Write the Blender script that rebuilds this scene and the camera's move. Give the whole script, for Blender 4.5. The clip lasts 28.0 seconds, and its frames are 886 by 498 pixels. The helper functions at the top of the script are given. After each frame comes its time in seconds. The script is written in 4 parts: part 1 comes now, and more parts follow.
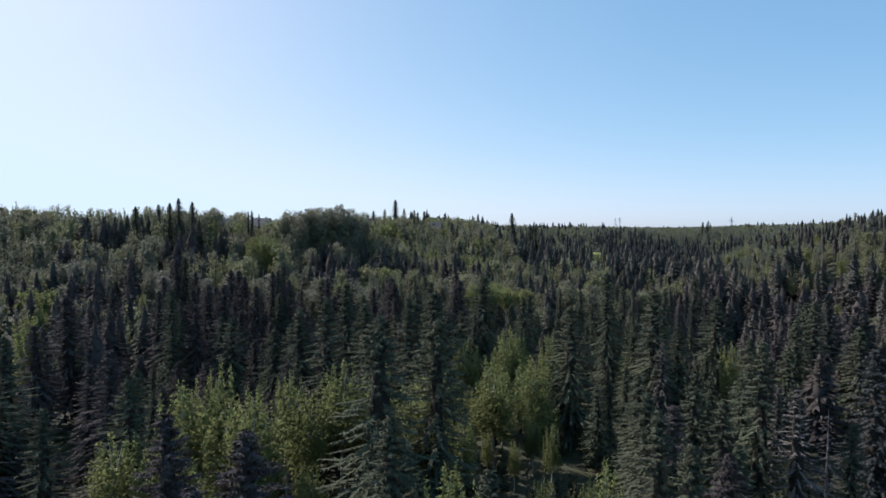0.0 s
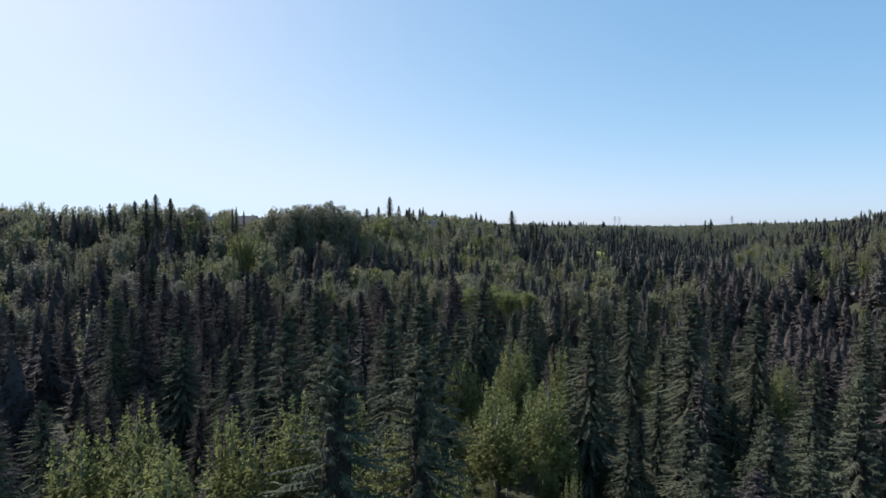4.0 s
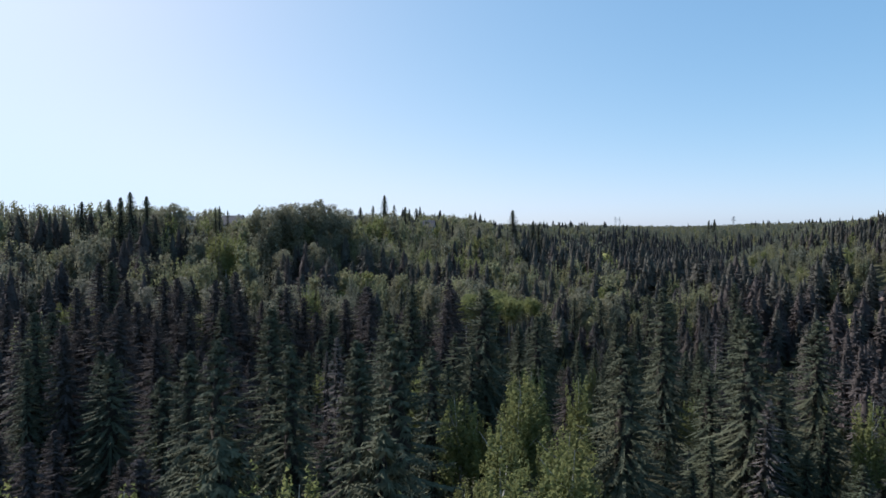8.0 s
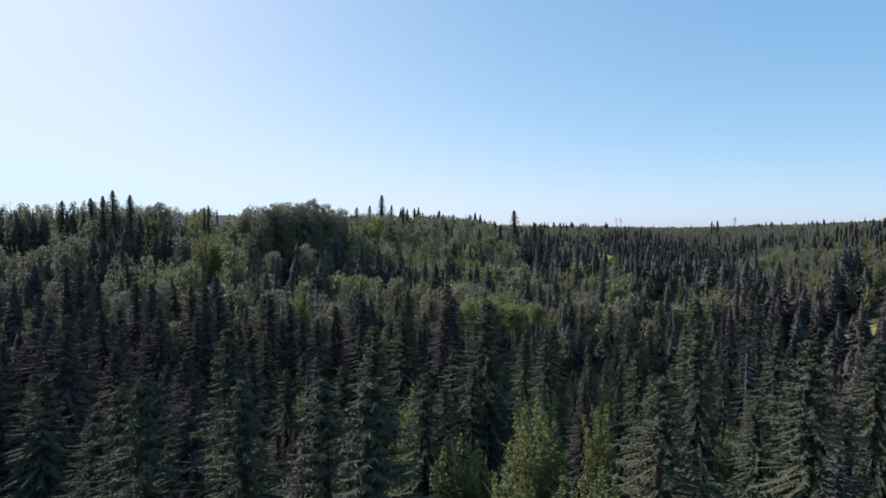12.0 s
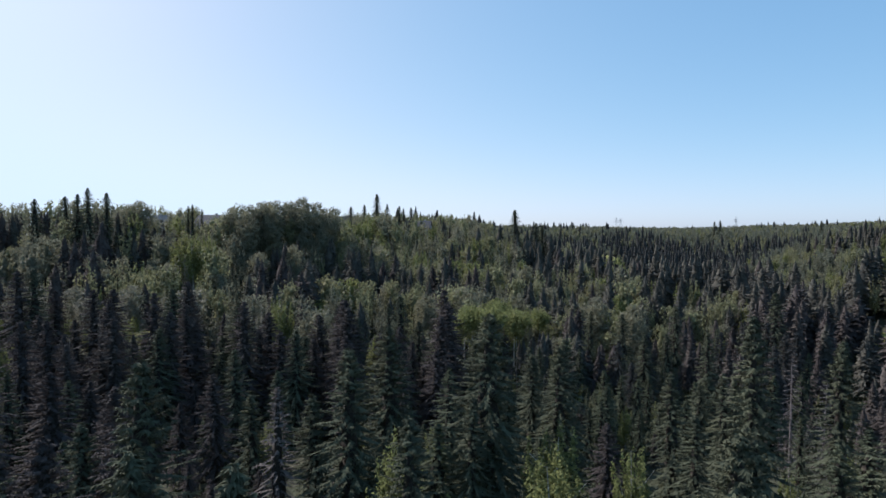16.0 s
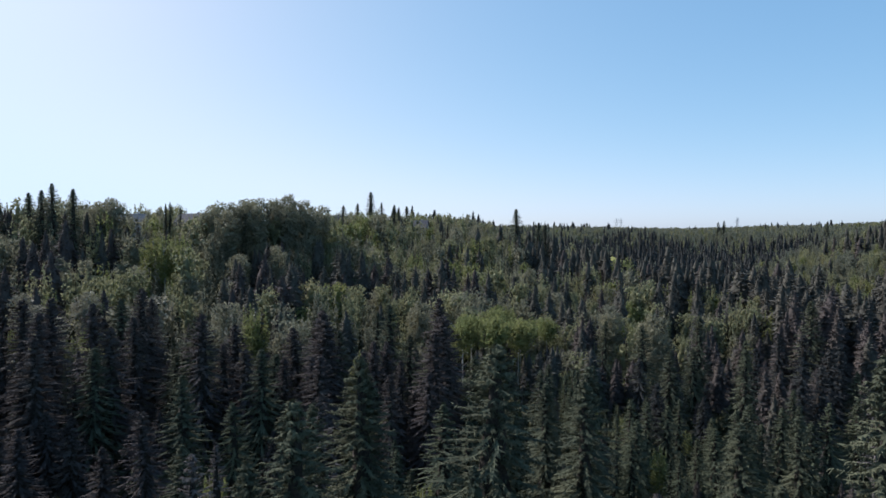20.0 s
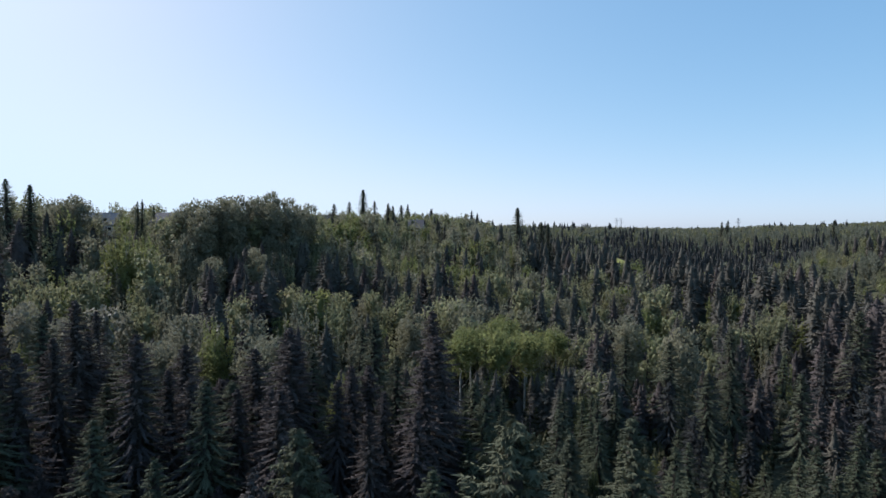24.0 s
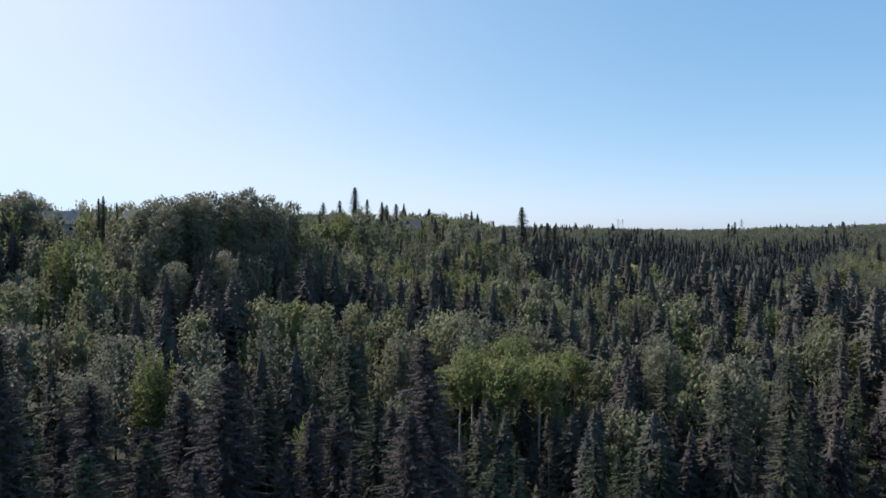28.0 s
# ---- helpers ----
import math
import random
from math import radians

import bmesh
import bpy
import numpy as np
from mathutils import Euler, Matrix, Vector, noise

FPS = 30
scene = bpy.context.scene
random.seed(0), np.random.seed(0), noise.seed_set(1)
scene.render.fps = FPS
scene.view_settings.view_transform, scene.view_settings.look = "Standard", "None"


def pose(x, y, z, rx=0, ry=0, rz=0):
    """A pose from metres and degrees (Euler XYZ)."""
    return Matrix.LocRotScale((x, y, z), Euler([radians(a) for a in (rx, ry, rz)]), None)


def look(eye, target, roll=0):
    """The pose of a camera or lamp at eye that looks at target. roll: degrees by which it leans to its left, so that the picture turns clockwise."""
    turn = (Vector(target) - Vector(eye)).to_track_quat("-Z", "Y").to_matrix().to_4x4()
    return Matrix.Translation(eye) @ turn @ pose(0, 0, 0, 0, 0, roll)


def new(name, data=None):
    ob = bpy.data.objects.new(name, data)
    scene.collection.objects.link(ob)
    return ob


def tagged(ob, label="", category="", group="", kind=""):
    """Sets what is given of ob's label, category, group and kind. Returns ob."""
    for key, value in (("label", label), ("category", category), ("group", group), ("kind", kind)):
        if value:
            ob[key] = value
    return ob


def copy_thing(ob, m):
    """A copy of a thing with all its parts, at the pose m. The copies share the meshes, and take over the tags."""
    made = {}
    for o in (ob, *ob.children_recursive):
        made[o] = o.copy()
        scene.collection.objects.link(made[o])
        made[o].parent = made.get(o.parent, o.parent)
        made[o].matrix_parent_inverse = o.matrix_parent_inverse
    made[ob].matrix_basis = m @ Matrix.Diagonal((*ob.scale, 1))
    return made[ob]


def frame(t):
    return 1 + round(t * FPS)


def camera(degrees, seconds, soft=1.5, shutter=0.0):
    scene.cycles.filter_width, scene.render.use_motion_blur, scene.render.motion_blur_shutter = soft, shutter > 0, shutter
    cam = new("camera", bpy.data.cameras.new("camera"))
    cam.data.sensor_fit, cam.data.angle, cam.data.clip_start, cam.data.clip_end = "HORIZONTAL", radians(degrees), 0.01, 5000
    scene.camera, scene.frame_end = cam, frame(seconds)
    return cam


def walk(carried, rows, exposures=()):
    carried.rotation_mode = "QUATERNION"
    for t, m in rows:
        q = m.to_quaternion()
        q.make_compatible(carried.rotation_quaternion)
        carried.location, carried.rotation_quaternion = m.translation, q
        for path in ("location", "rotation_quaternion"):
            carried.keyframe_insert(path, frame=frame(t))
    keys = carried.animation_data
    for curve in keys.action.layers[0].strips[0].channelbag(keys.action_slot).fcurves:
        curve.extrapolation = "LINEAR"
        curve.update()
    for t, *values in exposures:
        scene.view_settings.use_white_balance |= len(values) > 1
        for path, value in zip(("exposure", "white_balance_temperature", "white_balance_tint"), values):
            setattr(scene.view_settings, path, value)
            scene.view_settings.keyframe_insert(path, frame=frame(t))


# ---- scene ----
cam = camera(72.0, 28.0)
METRES, EYE, TILT, LEAN, TURN = 90.0, 45.0, -2.05, 0.0, 0.0
EXPOSURE, KELVIN, TINT = 0.42, 5850.0, 17.0
ROWS = [
    (0, 0, 0, 0, 0, 0, -0),
    (0.5, 0.0008, 0.0193, -0.0005, -0.02269, -0.007564, -0),
    (1, 0.0016, 0.04006, -0.0009, -0.04539, -0.01513, 0),
    (1.5, 0.0027, 0.06478, -0.0011, -0.06808, -0.04539, 0.01),
    (2, 0.0037, 0.09069, -0.0014, -0.08321, -0.06051, 0.01),
    (2.5, 0.005, 0.1177, -0.0011, -0.1059, -0.06051, 0.01),
    (3, 0.0068, 0.1441, -0.0008, -0.1286, -0.07564, 0.03),
    (3.5, 0.0084, 0.1697, -0.0005, -0.1513, -0.07564, 0.06),
    (5.5, 0.0156, 0.2755, 0.0004, -0.2345, -0.03782, 0.13),
    (6, 0.0169, 0.3009, 0.0013, -0.2421, -0.06051, 0.13),
    (6.5, 0.0178, 0.3257, 0.0029, -0.2648, -0.04539, 0.14),
    (7, 0.0188, 0.3503, 0.0037, -0.2648, -0.03026, 0.12),
    (7.5, 0.0197, 0.3729, 0.0051, -0.2572, -0.03026, 0.11),
    (8, 0.0205, 0.3938, 0.0058, -0.2723, -0.03026, 0.09),
    (8.5, 0.0214, 0.4135, 0.0067, -0.2723, -0.03782, 0.08),
    (9, 0.0222, 0.4316, 0.0074, -0.2723, -0.04539, 0.06),
    (9.5, 0.0227, 0.4487, 0.0079, -0.2799, -0.05295, 0.03),
    (10, 0.0231, 0.4644, 0.0086, -0.2799, -0.05295, 0.02),
    (10.5, 0.0239, 0.4794, 0.0092, -0.2799, -0.03026, -0.01),
    (11, 0.0244, 0.4935, 0.0099, -0.295, -0.007564, -0.01),
    (11.5, 0.025, 0.5079, 0.0108, -0.3026, 0.02269, -0.02),
    (12, 0.0253, 0.5223, 0.0115, -0.3101, 0.02269, -0.04),
    (12.5, 0.0258, 0.5371, 0.0123, -0.3177, 0.03782, -0.07),
    (14.5, 0.0289, 0.6093, 0.014, -0.3555, 0.06051, -0.05),
    (15, 0.0302, 0.631, 0.0144, -0.3631, 0.06808, -0.04),
    (15.5, 0.0316, 0.6535, 0.015, -0.3933, 0.07564, -0.04),
    (16, 0.0329, 0.6746, 0.0153, -0.416, 0.06051, -0.01),
    (16.5, 0.0339, 0.6991, 0.0161, -0.4387, 0.06051, -0.03),
    (17, 0.0353, 0.7209, 0.0163, -0.4539, 0.06808, -0.02),
    (17.5, 0.0364, 0.7457, 0.0166, -0.4766, 0.06051, -0.02),
    (18, 0.0373, 0.7673, 0.0169, -0.4766, 0.08321, -0.03),
    (18.5, 0.0383, 0.7911, 0.0176, -0.4917, 0.09834, -0.03),
    (19, 0.0394, 0.8154, 0.0183, -0.5068, 0.09834, -0.05),
    (19.5, 0.0404, 0.8396, 0.0192, -0.5219, 0.09077, -0.06),
    (20, 0.042, 0.8656, 0.0201, -0.5371, 0.08321, -0.09),
    (20.5, 0.043, 0.8885, 0.021, -0.5598, 0.08321, -0.09),
    (21, 0.0443, 0.9138, 0.0216, -0.5673, 0.06808, -0.09),
    (21.5, 0.0455, 0.939, 0.0223, -0.5825, 0.06808, -0.08),
    (23.5, 0.0507, 1.043, 0.026, -0.6732, 0.09834, -0.07),
    (24, 0.052, 1.068, 0.0269, -0.6959, 0.09077, -0.06),
    (24.5, 0.053, 1.093, 0.0278, -0.7186, 0.09834, -0.07),
    (25, 0.0541, 1.118, 0.0285, -0.7262, 0.1059, -0.08),
    (25.5, 0.0552, 1.145, 0.0291, -0.7337, 0.09834, -0.1),
    (26, 0.056, 1.175, 0.03, -0.7489, 0.1135, -0.13),
    (26.5, 0.0569, 1.208, 0.031, -0.7564, 0.1362, -0.17),
    (27, 0.0578, 1.243, 0.0323, -0.764, 0.1437, -0.2),
    (27.5, 0.0589, 1.282, 0.0331, -0.7791, 0.1589, -0.22),
    (28, 0.0601, 1.318, 0.0361, -0.7867, 0.1664, -0.21),
]
walk(cam, [(t, pose(0, 0, EYE, TILT, LEAN, TURN) @ pose(METRES * x, METRES * y, METRES * z, 90 + pitch, roll, yaw)) for t, x, y, z, yaw, pitch, roll in ROWS], [(0.0, EXPOSURE, KELVIN, TINT), (28.0, EXPOSURE, KELVIN, TINT)])

# ---- light ----
SUN_ELEVATION, SUN_AZIMUTH = 37.0, -54.0  # degrees; azimuth clockwise from straight ahead
world = bpy.data.worlds.new("world")
scene.world = world
world.use_nodes = True
wn = world.node_tree.nodes
sky = wn.new("ShaderNodeTexSky")
sky.sky_type = "NISHITA"
sky.sun_disc = False
sky.sun_elevation = radians(SUN_ELEVATION)
sky.sun_rotation = radians(SUN_AZIMUTH)
sky.altitude = 600.0
sky.air_density, sky.dust_density, sky.ozone_density = 0.5, 1.5, 1.0
wn["Background"].inputs["Strength"].default_value = 0.26
soft_sky = wn.new("ShaderNodeGamma")
soft_sky.inputs["Gamma"].default_value = 0.62
world.node_tree.links.new(sky.outputs[0], soft_sky.inputs["Color"])
rich_sky = wn.new("ShaderNodeHueSaturation")
rich_sky.inputs["Hue"].default_value, rich_sky.inputs["Saturation"].default_value = 0.487, 1.22
world.node_tree.links.new(soft_sky.outputs[0], rich_sky.inputs["Color"])
# the sky's colour grading: each channel's own curve and cap from zenith to horizon
split, join = wn.new("ShaderNodeSeparateColor"), wn.new("ShaderNodeCombineColor")
world.node_tree.links.new(rich_sky.outputs[0], split.inputs[0])
for channel, (middle, gain, power) in enumerate(((0.88, 0.93, 1.10), (1.43, 1.07, 0.86), (2.25, 0.99, 0.66))):
    ratio, bent, scaled, ceiling = (wn.new("ShaderNodeMath") for _ in range(4))
    ratio.operation, bent.operation, scaled.operation, ceiling.operation = "DIVIDE", "POWER", "MULTIPLY", "SMOOTH_MIN"
    ceiling.inputs[1].default_value, ceiling.inputs[2].default_value = (2.22, 2.66, 2.95)[channel], 1.4
    ratio.inputs[1].default_value, bent.inputs[1].default_value, scaled.inputs[1].default_value = middle, power, middle * gain
    world.node_tree.links.new(split.outputs[channel], ratio.inputs[0])
    world.node_tree.links.new(ratio.outputs[0], bent.inputs[0])
    world.node_tree.links.new(bent.outputs[0], scaled.inputs[0])
    world.node_tree.links.new(scaled.outputs[0], ceiling.inputs[0])
    world.node_tree.links.new(ceiling.outputs[0], join.inputs[channel])
world.node_tree.links.new(join.outputs[0], wn["Background"].inputs["Color"])

sun_data = bpy.data.lights.new("sun", "SUN")
sun_data.energy, sun_data.angle, sun_data.color = 5.0, radians(0.53), (1.0, 0.93, 0.82)
sun = new("sun", sun_data)
a, e = radians(SUN_AZIMUTH), radians(SUN_ELEVATION)
sun.matrix_world = look((-200, 100, 300), (-200 - math.sin(a) * math.cos(e), 100 - math.cos(a) * math.cos(e), 300 - math.sin(e)))


# ---- materials ----
def leafy(name, dark, light, patch, shine=0.35, through_light=0.25, rough=0.55, fine=1.3):
    """Foliage: two greens mixed by the clump, the tree and the stand, partly letting light through."""
    mat = bpy.data.materials.new(name)
    mat.use_nodes = True
    nt = mat.node_tree
    n, link = nt.nodes, nt.links.new
    bsdf = n["Principled BSDF"]
    geo = n.new("ShaderNodeNewGeometry")
    info = n.new("ShaderNodeObjectInfo")
    stand = n.new("ShaderNodeTexNoise")
    stand.inputs["Scale"].default_value, stand.inputs["Detail"].default_value = 0.11, 2.0
    link(geo.outputs["Position"], stand.inputs["Vector"])
    grain = n.new("ShaderNodeTexNoise")
    grain.inputs["Scale"].default_value, grain.inputs["Detail"].default_value = fine, 3.0
    link(geo.outputs["Position"], grain.inputs["Vector"])

    def mix(f, c1, c2):
        m = n.new("ShaderNodeMix")
        m.data_type = "RGBA"
        for socket, v in ((m.inputs[0], f), (m.inputs[6], c1), (m.inputs[7], c2)):
            if isinstance(v, bpy.types.NodeSocket):
                link(v, socket)
            else:
                socket.default_value = (*v, 1) if isinstance(v, tuple) else v
        return m.outputs[2]

    def blend(*sources):
        out = sources[0]
        for src, w in sources[1:]:
            m = n.new("ShaderNodeMix")
            m.inputs[0].default_value = w
            link(out, m.inputs[2])
            link(src, m.inputs[3])
            out = m.outputs[0]
        return out

    wide = n.new("ShaderNodeMapRange")
    wide.inputs[1].default_value, wide.inputs[2].default_value = 0.32, 0.68
    link(grain.outputs["Fac"], wide.inputs[0])
    f = blend(geo.outputs["Random Per Island"], (info.outputs["Random"], 0.35), (wide.outputs[0], 0.55))
    col = mix(f, dark, light)
    ramp = n.new("ShaderNodeMapRange")
    ramp.inputs[1].default_value, ramp.inputs[2].default_value = 0.45, 0.68
    link(stand.outputs["Fac"], ramp.inputs[0])
    col = mix(ramp.outputs[0], col, mix(f, tuple(c * 0.6 for c in patch), patch))
    link(col, bsdf.inputs["Base Color"])
    bsdf.inputs["Roughness"].default_value = rough
    bsdf.inputs["Specular IOR Level"].default_value = shine
    tr = n.new("ShaderNodeBsdfTranslucent")
    link(col, tr.inputs["Color"])
    ms = n.new("ShaderNodeMixShader")
    ms.inputs[0].default_value = through_light
    link(bsdf.outputs[0], ms.inputs[1])
    link(tr.outputs[0], ms.inputs[2])
    link(ms.outputs[0], n["Material Output"].inputs["Surface"])
    return mat


def rough_stuff(name, c1, c2, scale, rough=0.9, bump=0.3, c3=None, wide=0.05):
    """Bark, soil, sand, roofing: two colours by fine noise, a third by broad noise, and relief."""
    mat = bpy.data.materials.new(name)
    mat.use_nodes = True
    nt = mat.node_tree
    n, link = nt.nodes, nt.links.new
    bsdf = n["Principled BSDF"]
    geo = n.new("ShaderNodeNewGeometry")
    fine = n.new("ShaderNodeTexNoise")
    fine.inputs["Scale"].default_value, fine.inputs["Detail"].default_value = scale, 6.0
    link(geo.outputs["Position"], fine.inputs["Vector"])
    ramp = n.new("ShaderNodeValToRGB")
    ramp.color_ramp.elements[0].position, ramp.color_ramp.elements[1].position = 0.35, 0.65
    ramp.color_ramp.elements[0].color, ramp.color_ramp.elements[1].color = (*c1, 1), (*c2, 1)
    link(fine.outputs["Fac"], ramp.inputs[0])
    col = ramp.outputs[0]
    if c3:
        broad = n.new("ShaderNodeTexNoise")
        broad.inputs["Scale"].default_value, broad.inputs["Detail"].default_value = wide, 4.0
        link(geo.outputs["Position"], broad.inputs["Vector"])
        m = n.new("ShaderNodeMix")
        m.data_type = "RGBA"
        mr = n.new("ShaderNodeMapRange")
        mr.inputs[1].default_value, mr.inputs[2].default_value = 0.42, 0.62
        link(broad.outputs["Fac"], mr.inputs[0])
        link(mr.outputs[0], m.inputs[0])
        link(col, m.inputs[6])
        m.inputs[7].default_value = (*c3, 1)
        col = m.outputs[2]
    link(col, bsdf.inputs["Base Color"])
    bsdf.inputs["Roughness"].default_value = rough
    bsdf.inputs["Specular IOR Level"].default_value = 0.25
    bp = n.new("ShaderNodeBump")
    bp.inputs["Strength"].default_value = bump
    link(fine.outputs["Fac"], bp.inputs["Height"])
    link(bp.outputs[0], bsdf.inputs["Normal"])
    return mat


NEEDLES = leafy("spruce_needles", (0.045, 0.051, 0.037), (0.120, 0.131, 0.083), (0.126, 0.131, 0.081), 0.06, 0.14, 0.8, 0.32)
NEEDLES_FAR = leafy("spruce_needles_far", (0.050, 0.050, 0.046), (0.116, 0.113, 0.093), (0.120, 0.112, 0.090), 0.06, 0.14, 0.8, 0.3)
# darker, bluer needles: colour in place of distance haze, and of shade nearby
HAZE_SHADE_NEEDLES = leafy("haze_shade_spruce_needles", (0.036, 0.038, 0.038), (0.071, 0.074, 0.070), (0.070, 0.070, 0.065), 0.06, 0.12, 0.8, 0.2)
# brown-green needles, also toned for shaded stands and the glare on the left
BROWN_SHADE_NEEDLES = leafy("brown_shade_spruce_needles", (0.049, 0.042, 0.041), (0.111, 0.095, 0.088), (0.110, 0.096, 0.084), 0.06, 0.14, 0.8, 0.32)
YOUNG_NEEDLES = leafy("young_spruce_needles", (0.046, 0.055, 0.039), (0.116, 0.132, 0.081), (0.122, 0.132, 0.079), 0.06, 0.16, 0.8, 0.32)
ASPEN_LEAF = leafy("aspen_leaves", (0.115, 0.130, 0.053), (0.235, 0.256, 0.100), (0.236, 0.242, 0.093), 0.08, 0.5, 0.6, 0.4)
GREEN_LEAF = leafy("green_poplar_leaves", (0.128, 0.134, 0.080), (0.294, 0.298, 0.160), (0.300, 0.286, 0.150), 0.08, 0.42, 0.6, 0.3)
POPLAR_LEAF = leafy("grey_poplar_leaves", (0.113, 0.114, 0.086), (0.263, 0.258, 0.172), (0.265, 0.250, 0.158), 0.08, 0.42, 0.6, 0.27)
# bluer, flatter leaf colour stands in for haze far off; the spur shares it
HAZE_LEAF = leafy("haze_pale_upland_leaves", (0.121, 0.130, 0.100), (0.215, 0.228, 0.170), (0.226, 0.225, 0.150), 0.06, 0.5, 0.7, 0.25)
SILVER_LEAF = leafy("silvery_leaves", (0.10, 0.098, 0.075), (0.28, 0.265, 0.20), (0.25, 0.24, 0.16), 0.2, 0.4, 0.5, 0.3)
DEAD_NEEDLES = leafy("dead_grey_twigs", (0.075, 0.066, 0.060), (0.19, 0.165, 0.15), (0.16, 0.14, 0.125), 0.05, 0.05, 0.85, 0.4)
# dark brown painted inside crowns as shade; also the plain trunks of woods()
SHADE_AND_TRUNK = rough_stuff("crown_shade_and_trunk", (0.026, 0.022, 0.018), (0.055, 0.046, 0.036), 5.0)
SPRUCE_BARK = rough_stuff("spruce_bark", (0.05, 0.038, 0.03), (0.13, 0.10, 0.085), 6.0)
ASPEN_BARK = rough_stuff("aspen_bark", (0.20, 0.19, 0.15), (0.42, 0.41, 0.36), 3.0)
DEAD_WOOD = rough_stuff("dead_wood", (0.11, 0.09, 0.085), (0.23, 0.20, 0.19), 4.0)
GRASS = rough_stuff("dry_grass", (0.13, 0.14, 0.035), (0.26, 0.25, 0.075), 2.2, c3=(0.20, 0.21, 0.05), wide=0.2)
SAND = rough_stuff("bare_sand", (0.15, 0.105, 0.085), (0.30, 0.22, 0.18), 0.9, bump=0.6, c3=(0.20, 0.14, 0.115), wide=0.25)
SHINGLE = rough_stuff("roof_shingle", (0.045, 0.045, 0.05), (0.10, 0.10, 0.11), 3.0)
PALE_SHINGLE = rough_stuff("pale_roof_shingle", (0.13, 0.13, 0.135), (0.20, 0.20, 0.21), 3.0)
STUCCO = rough_stuff("house_stucco", (0.38, 0.36, 0.33), (0.50, 0.48, 0.44), 2.0)
WINDOW_FRAME = rough_stuff("window_frame", (0.7, 0.7, 0.68), (0.78, 0.78, 0.76), 5.0, 0.5, 0.05)
STEEL = rough_stuff("galvanised_steel", (0.25, 0.26, 0.27), (0.38, 0.39, 0.40), 2.0, 0.5, 0.1)
GLASS = rough_stuff("window_glass", (0.02, 0.025, 0.03), (0.03, 0.035, 0.04), 1.0, 0.08, 0.0)
SOIL = rough_stuff("forest_floor", (0.030, 0.029, 0.017), (0.062, 0.060, 0.032), 1.4, c3=(0.046, 0.050, 0.024))
# leaves coloured darker than their own green, for the shade in forest gaps
BRUSH_LEAF = leafy("brush_leaves", (0.036, 0.038, 0.022), (0.080, 0.082, 0.042), (0.075, 0.075, 0.04), 0.08, 0.2, 0.6, 0.3)


# ---- the lie of the land ----
def smooth_noise(x, y, size, seed):
    """Value noise on arrays, -1 to 1."""
    x, y = np.asarray(x, float) / size + 57.3 * seed, np.asarray(y, float) / size + 31.7 * seed
    i, j = np.floor(x), np.floor(y)
    u, v = x - i, y - j
    u, v = u * u * (3 - 2 * u), v * v * (3 - 2 * v)

    def h(p, q):
        k = np.sin(p * 127.1 + q * 311.7 + seed * 74.7) * 43758.5453
        return 2 * (k - np.floor(k)) - 1

    return (h(i, j) * (1 - u) + h(i + 1, j) * u) * (1 - v) + (h(i, j + 1) * (1 - u) + h(i + 1, j + 1) * u) * v


def rim_distance(x, y):
    """Metres in from the rim of the left-hand upland; minus: down its face, towards the valley."""
    d = (x + 150) * -0.606 + (y - 280) * 0.795
    d2 = 18 + 0.08 * (y - 440) - x
    return -12 * np.log(np.exp(-np.clip(d, -400, 400) / 12) + np.exp(-np.clip(d2, -400, 400) / 12))


def ground_height(x, y):
    x, y = np.asarray(x, float), np.asarray(y, float)
    left = np.interp(rim_distance(x, y), (-300, -225, -190, -150, -120, -66, -35, -5, 25, 400), (2, 3, 5.5, 8, 11, 19, 27, 37, 40, 41))
    right_foot = np.interp(y, (-200, 100, 250, 370, 418, 455, 600, 1200), (125, 135, 158, 150, 172, 235, 430, 900))
    right = np.interp(x - right_foot, (-90, -20, 0, 20, 40, 67, 115, 400), (2, 4, 9, 18, 26, 35, 42, 43))
    far_foot = np.interp(x, (-200, 150, 400, 900), (640, 690, 760, 900))
    far = np.interp(y - far_foot, (-60, 0, 50, 120, 220, 3000), (2, 4, 13, 27, 33, 36))
    bench = np.interp(y, (-300, 120, 150, 172, 200), (11, 11, 8, 2, 0)) * np.interp(np.abs(x), (0, 70, 110), (1, 1, 0.5))
    hgt = np.maximum(np.maximum(left, right), np.maximum(far, bench))
    hgt = hgt + 9 * np.exp(-((x + 57) / 22) ** 2 - ((y - 302) / 20) ** 2)  # a knoll on the rim
    hgt = hgt + 8 * np.exp(-((x - 151) / 22) ** 2 - ((y - 592) / 42) ** 2)  # the far meadow's rise
    rise = np.clip((x / np.maximum(y, 50) - 0.42) / 0.3, 0, 1.3) * np.interp(y, (430, 600), (0, 1))
    hgt = hgt + 14 * rise + np.interp(y, (600, 900, 2500), (0, 1, 0.3)) * (2.5 * smooth_noise(x, y, 170, 21) + 1.5 * smooth_noise(x, y, 60, 22))
    calm = np.interp(np.hypot(x, y), (600, 2500), (1, 0.15))
    return hgt + calm * (1.6 * smooth_noise(x, y, 46, 1) + 0.7 * smooth_noise(x, y, 17, 2))


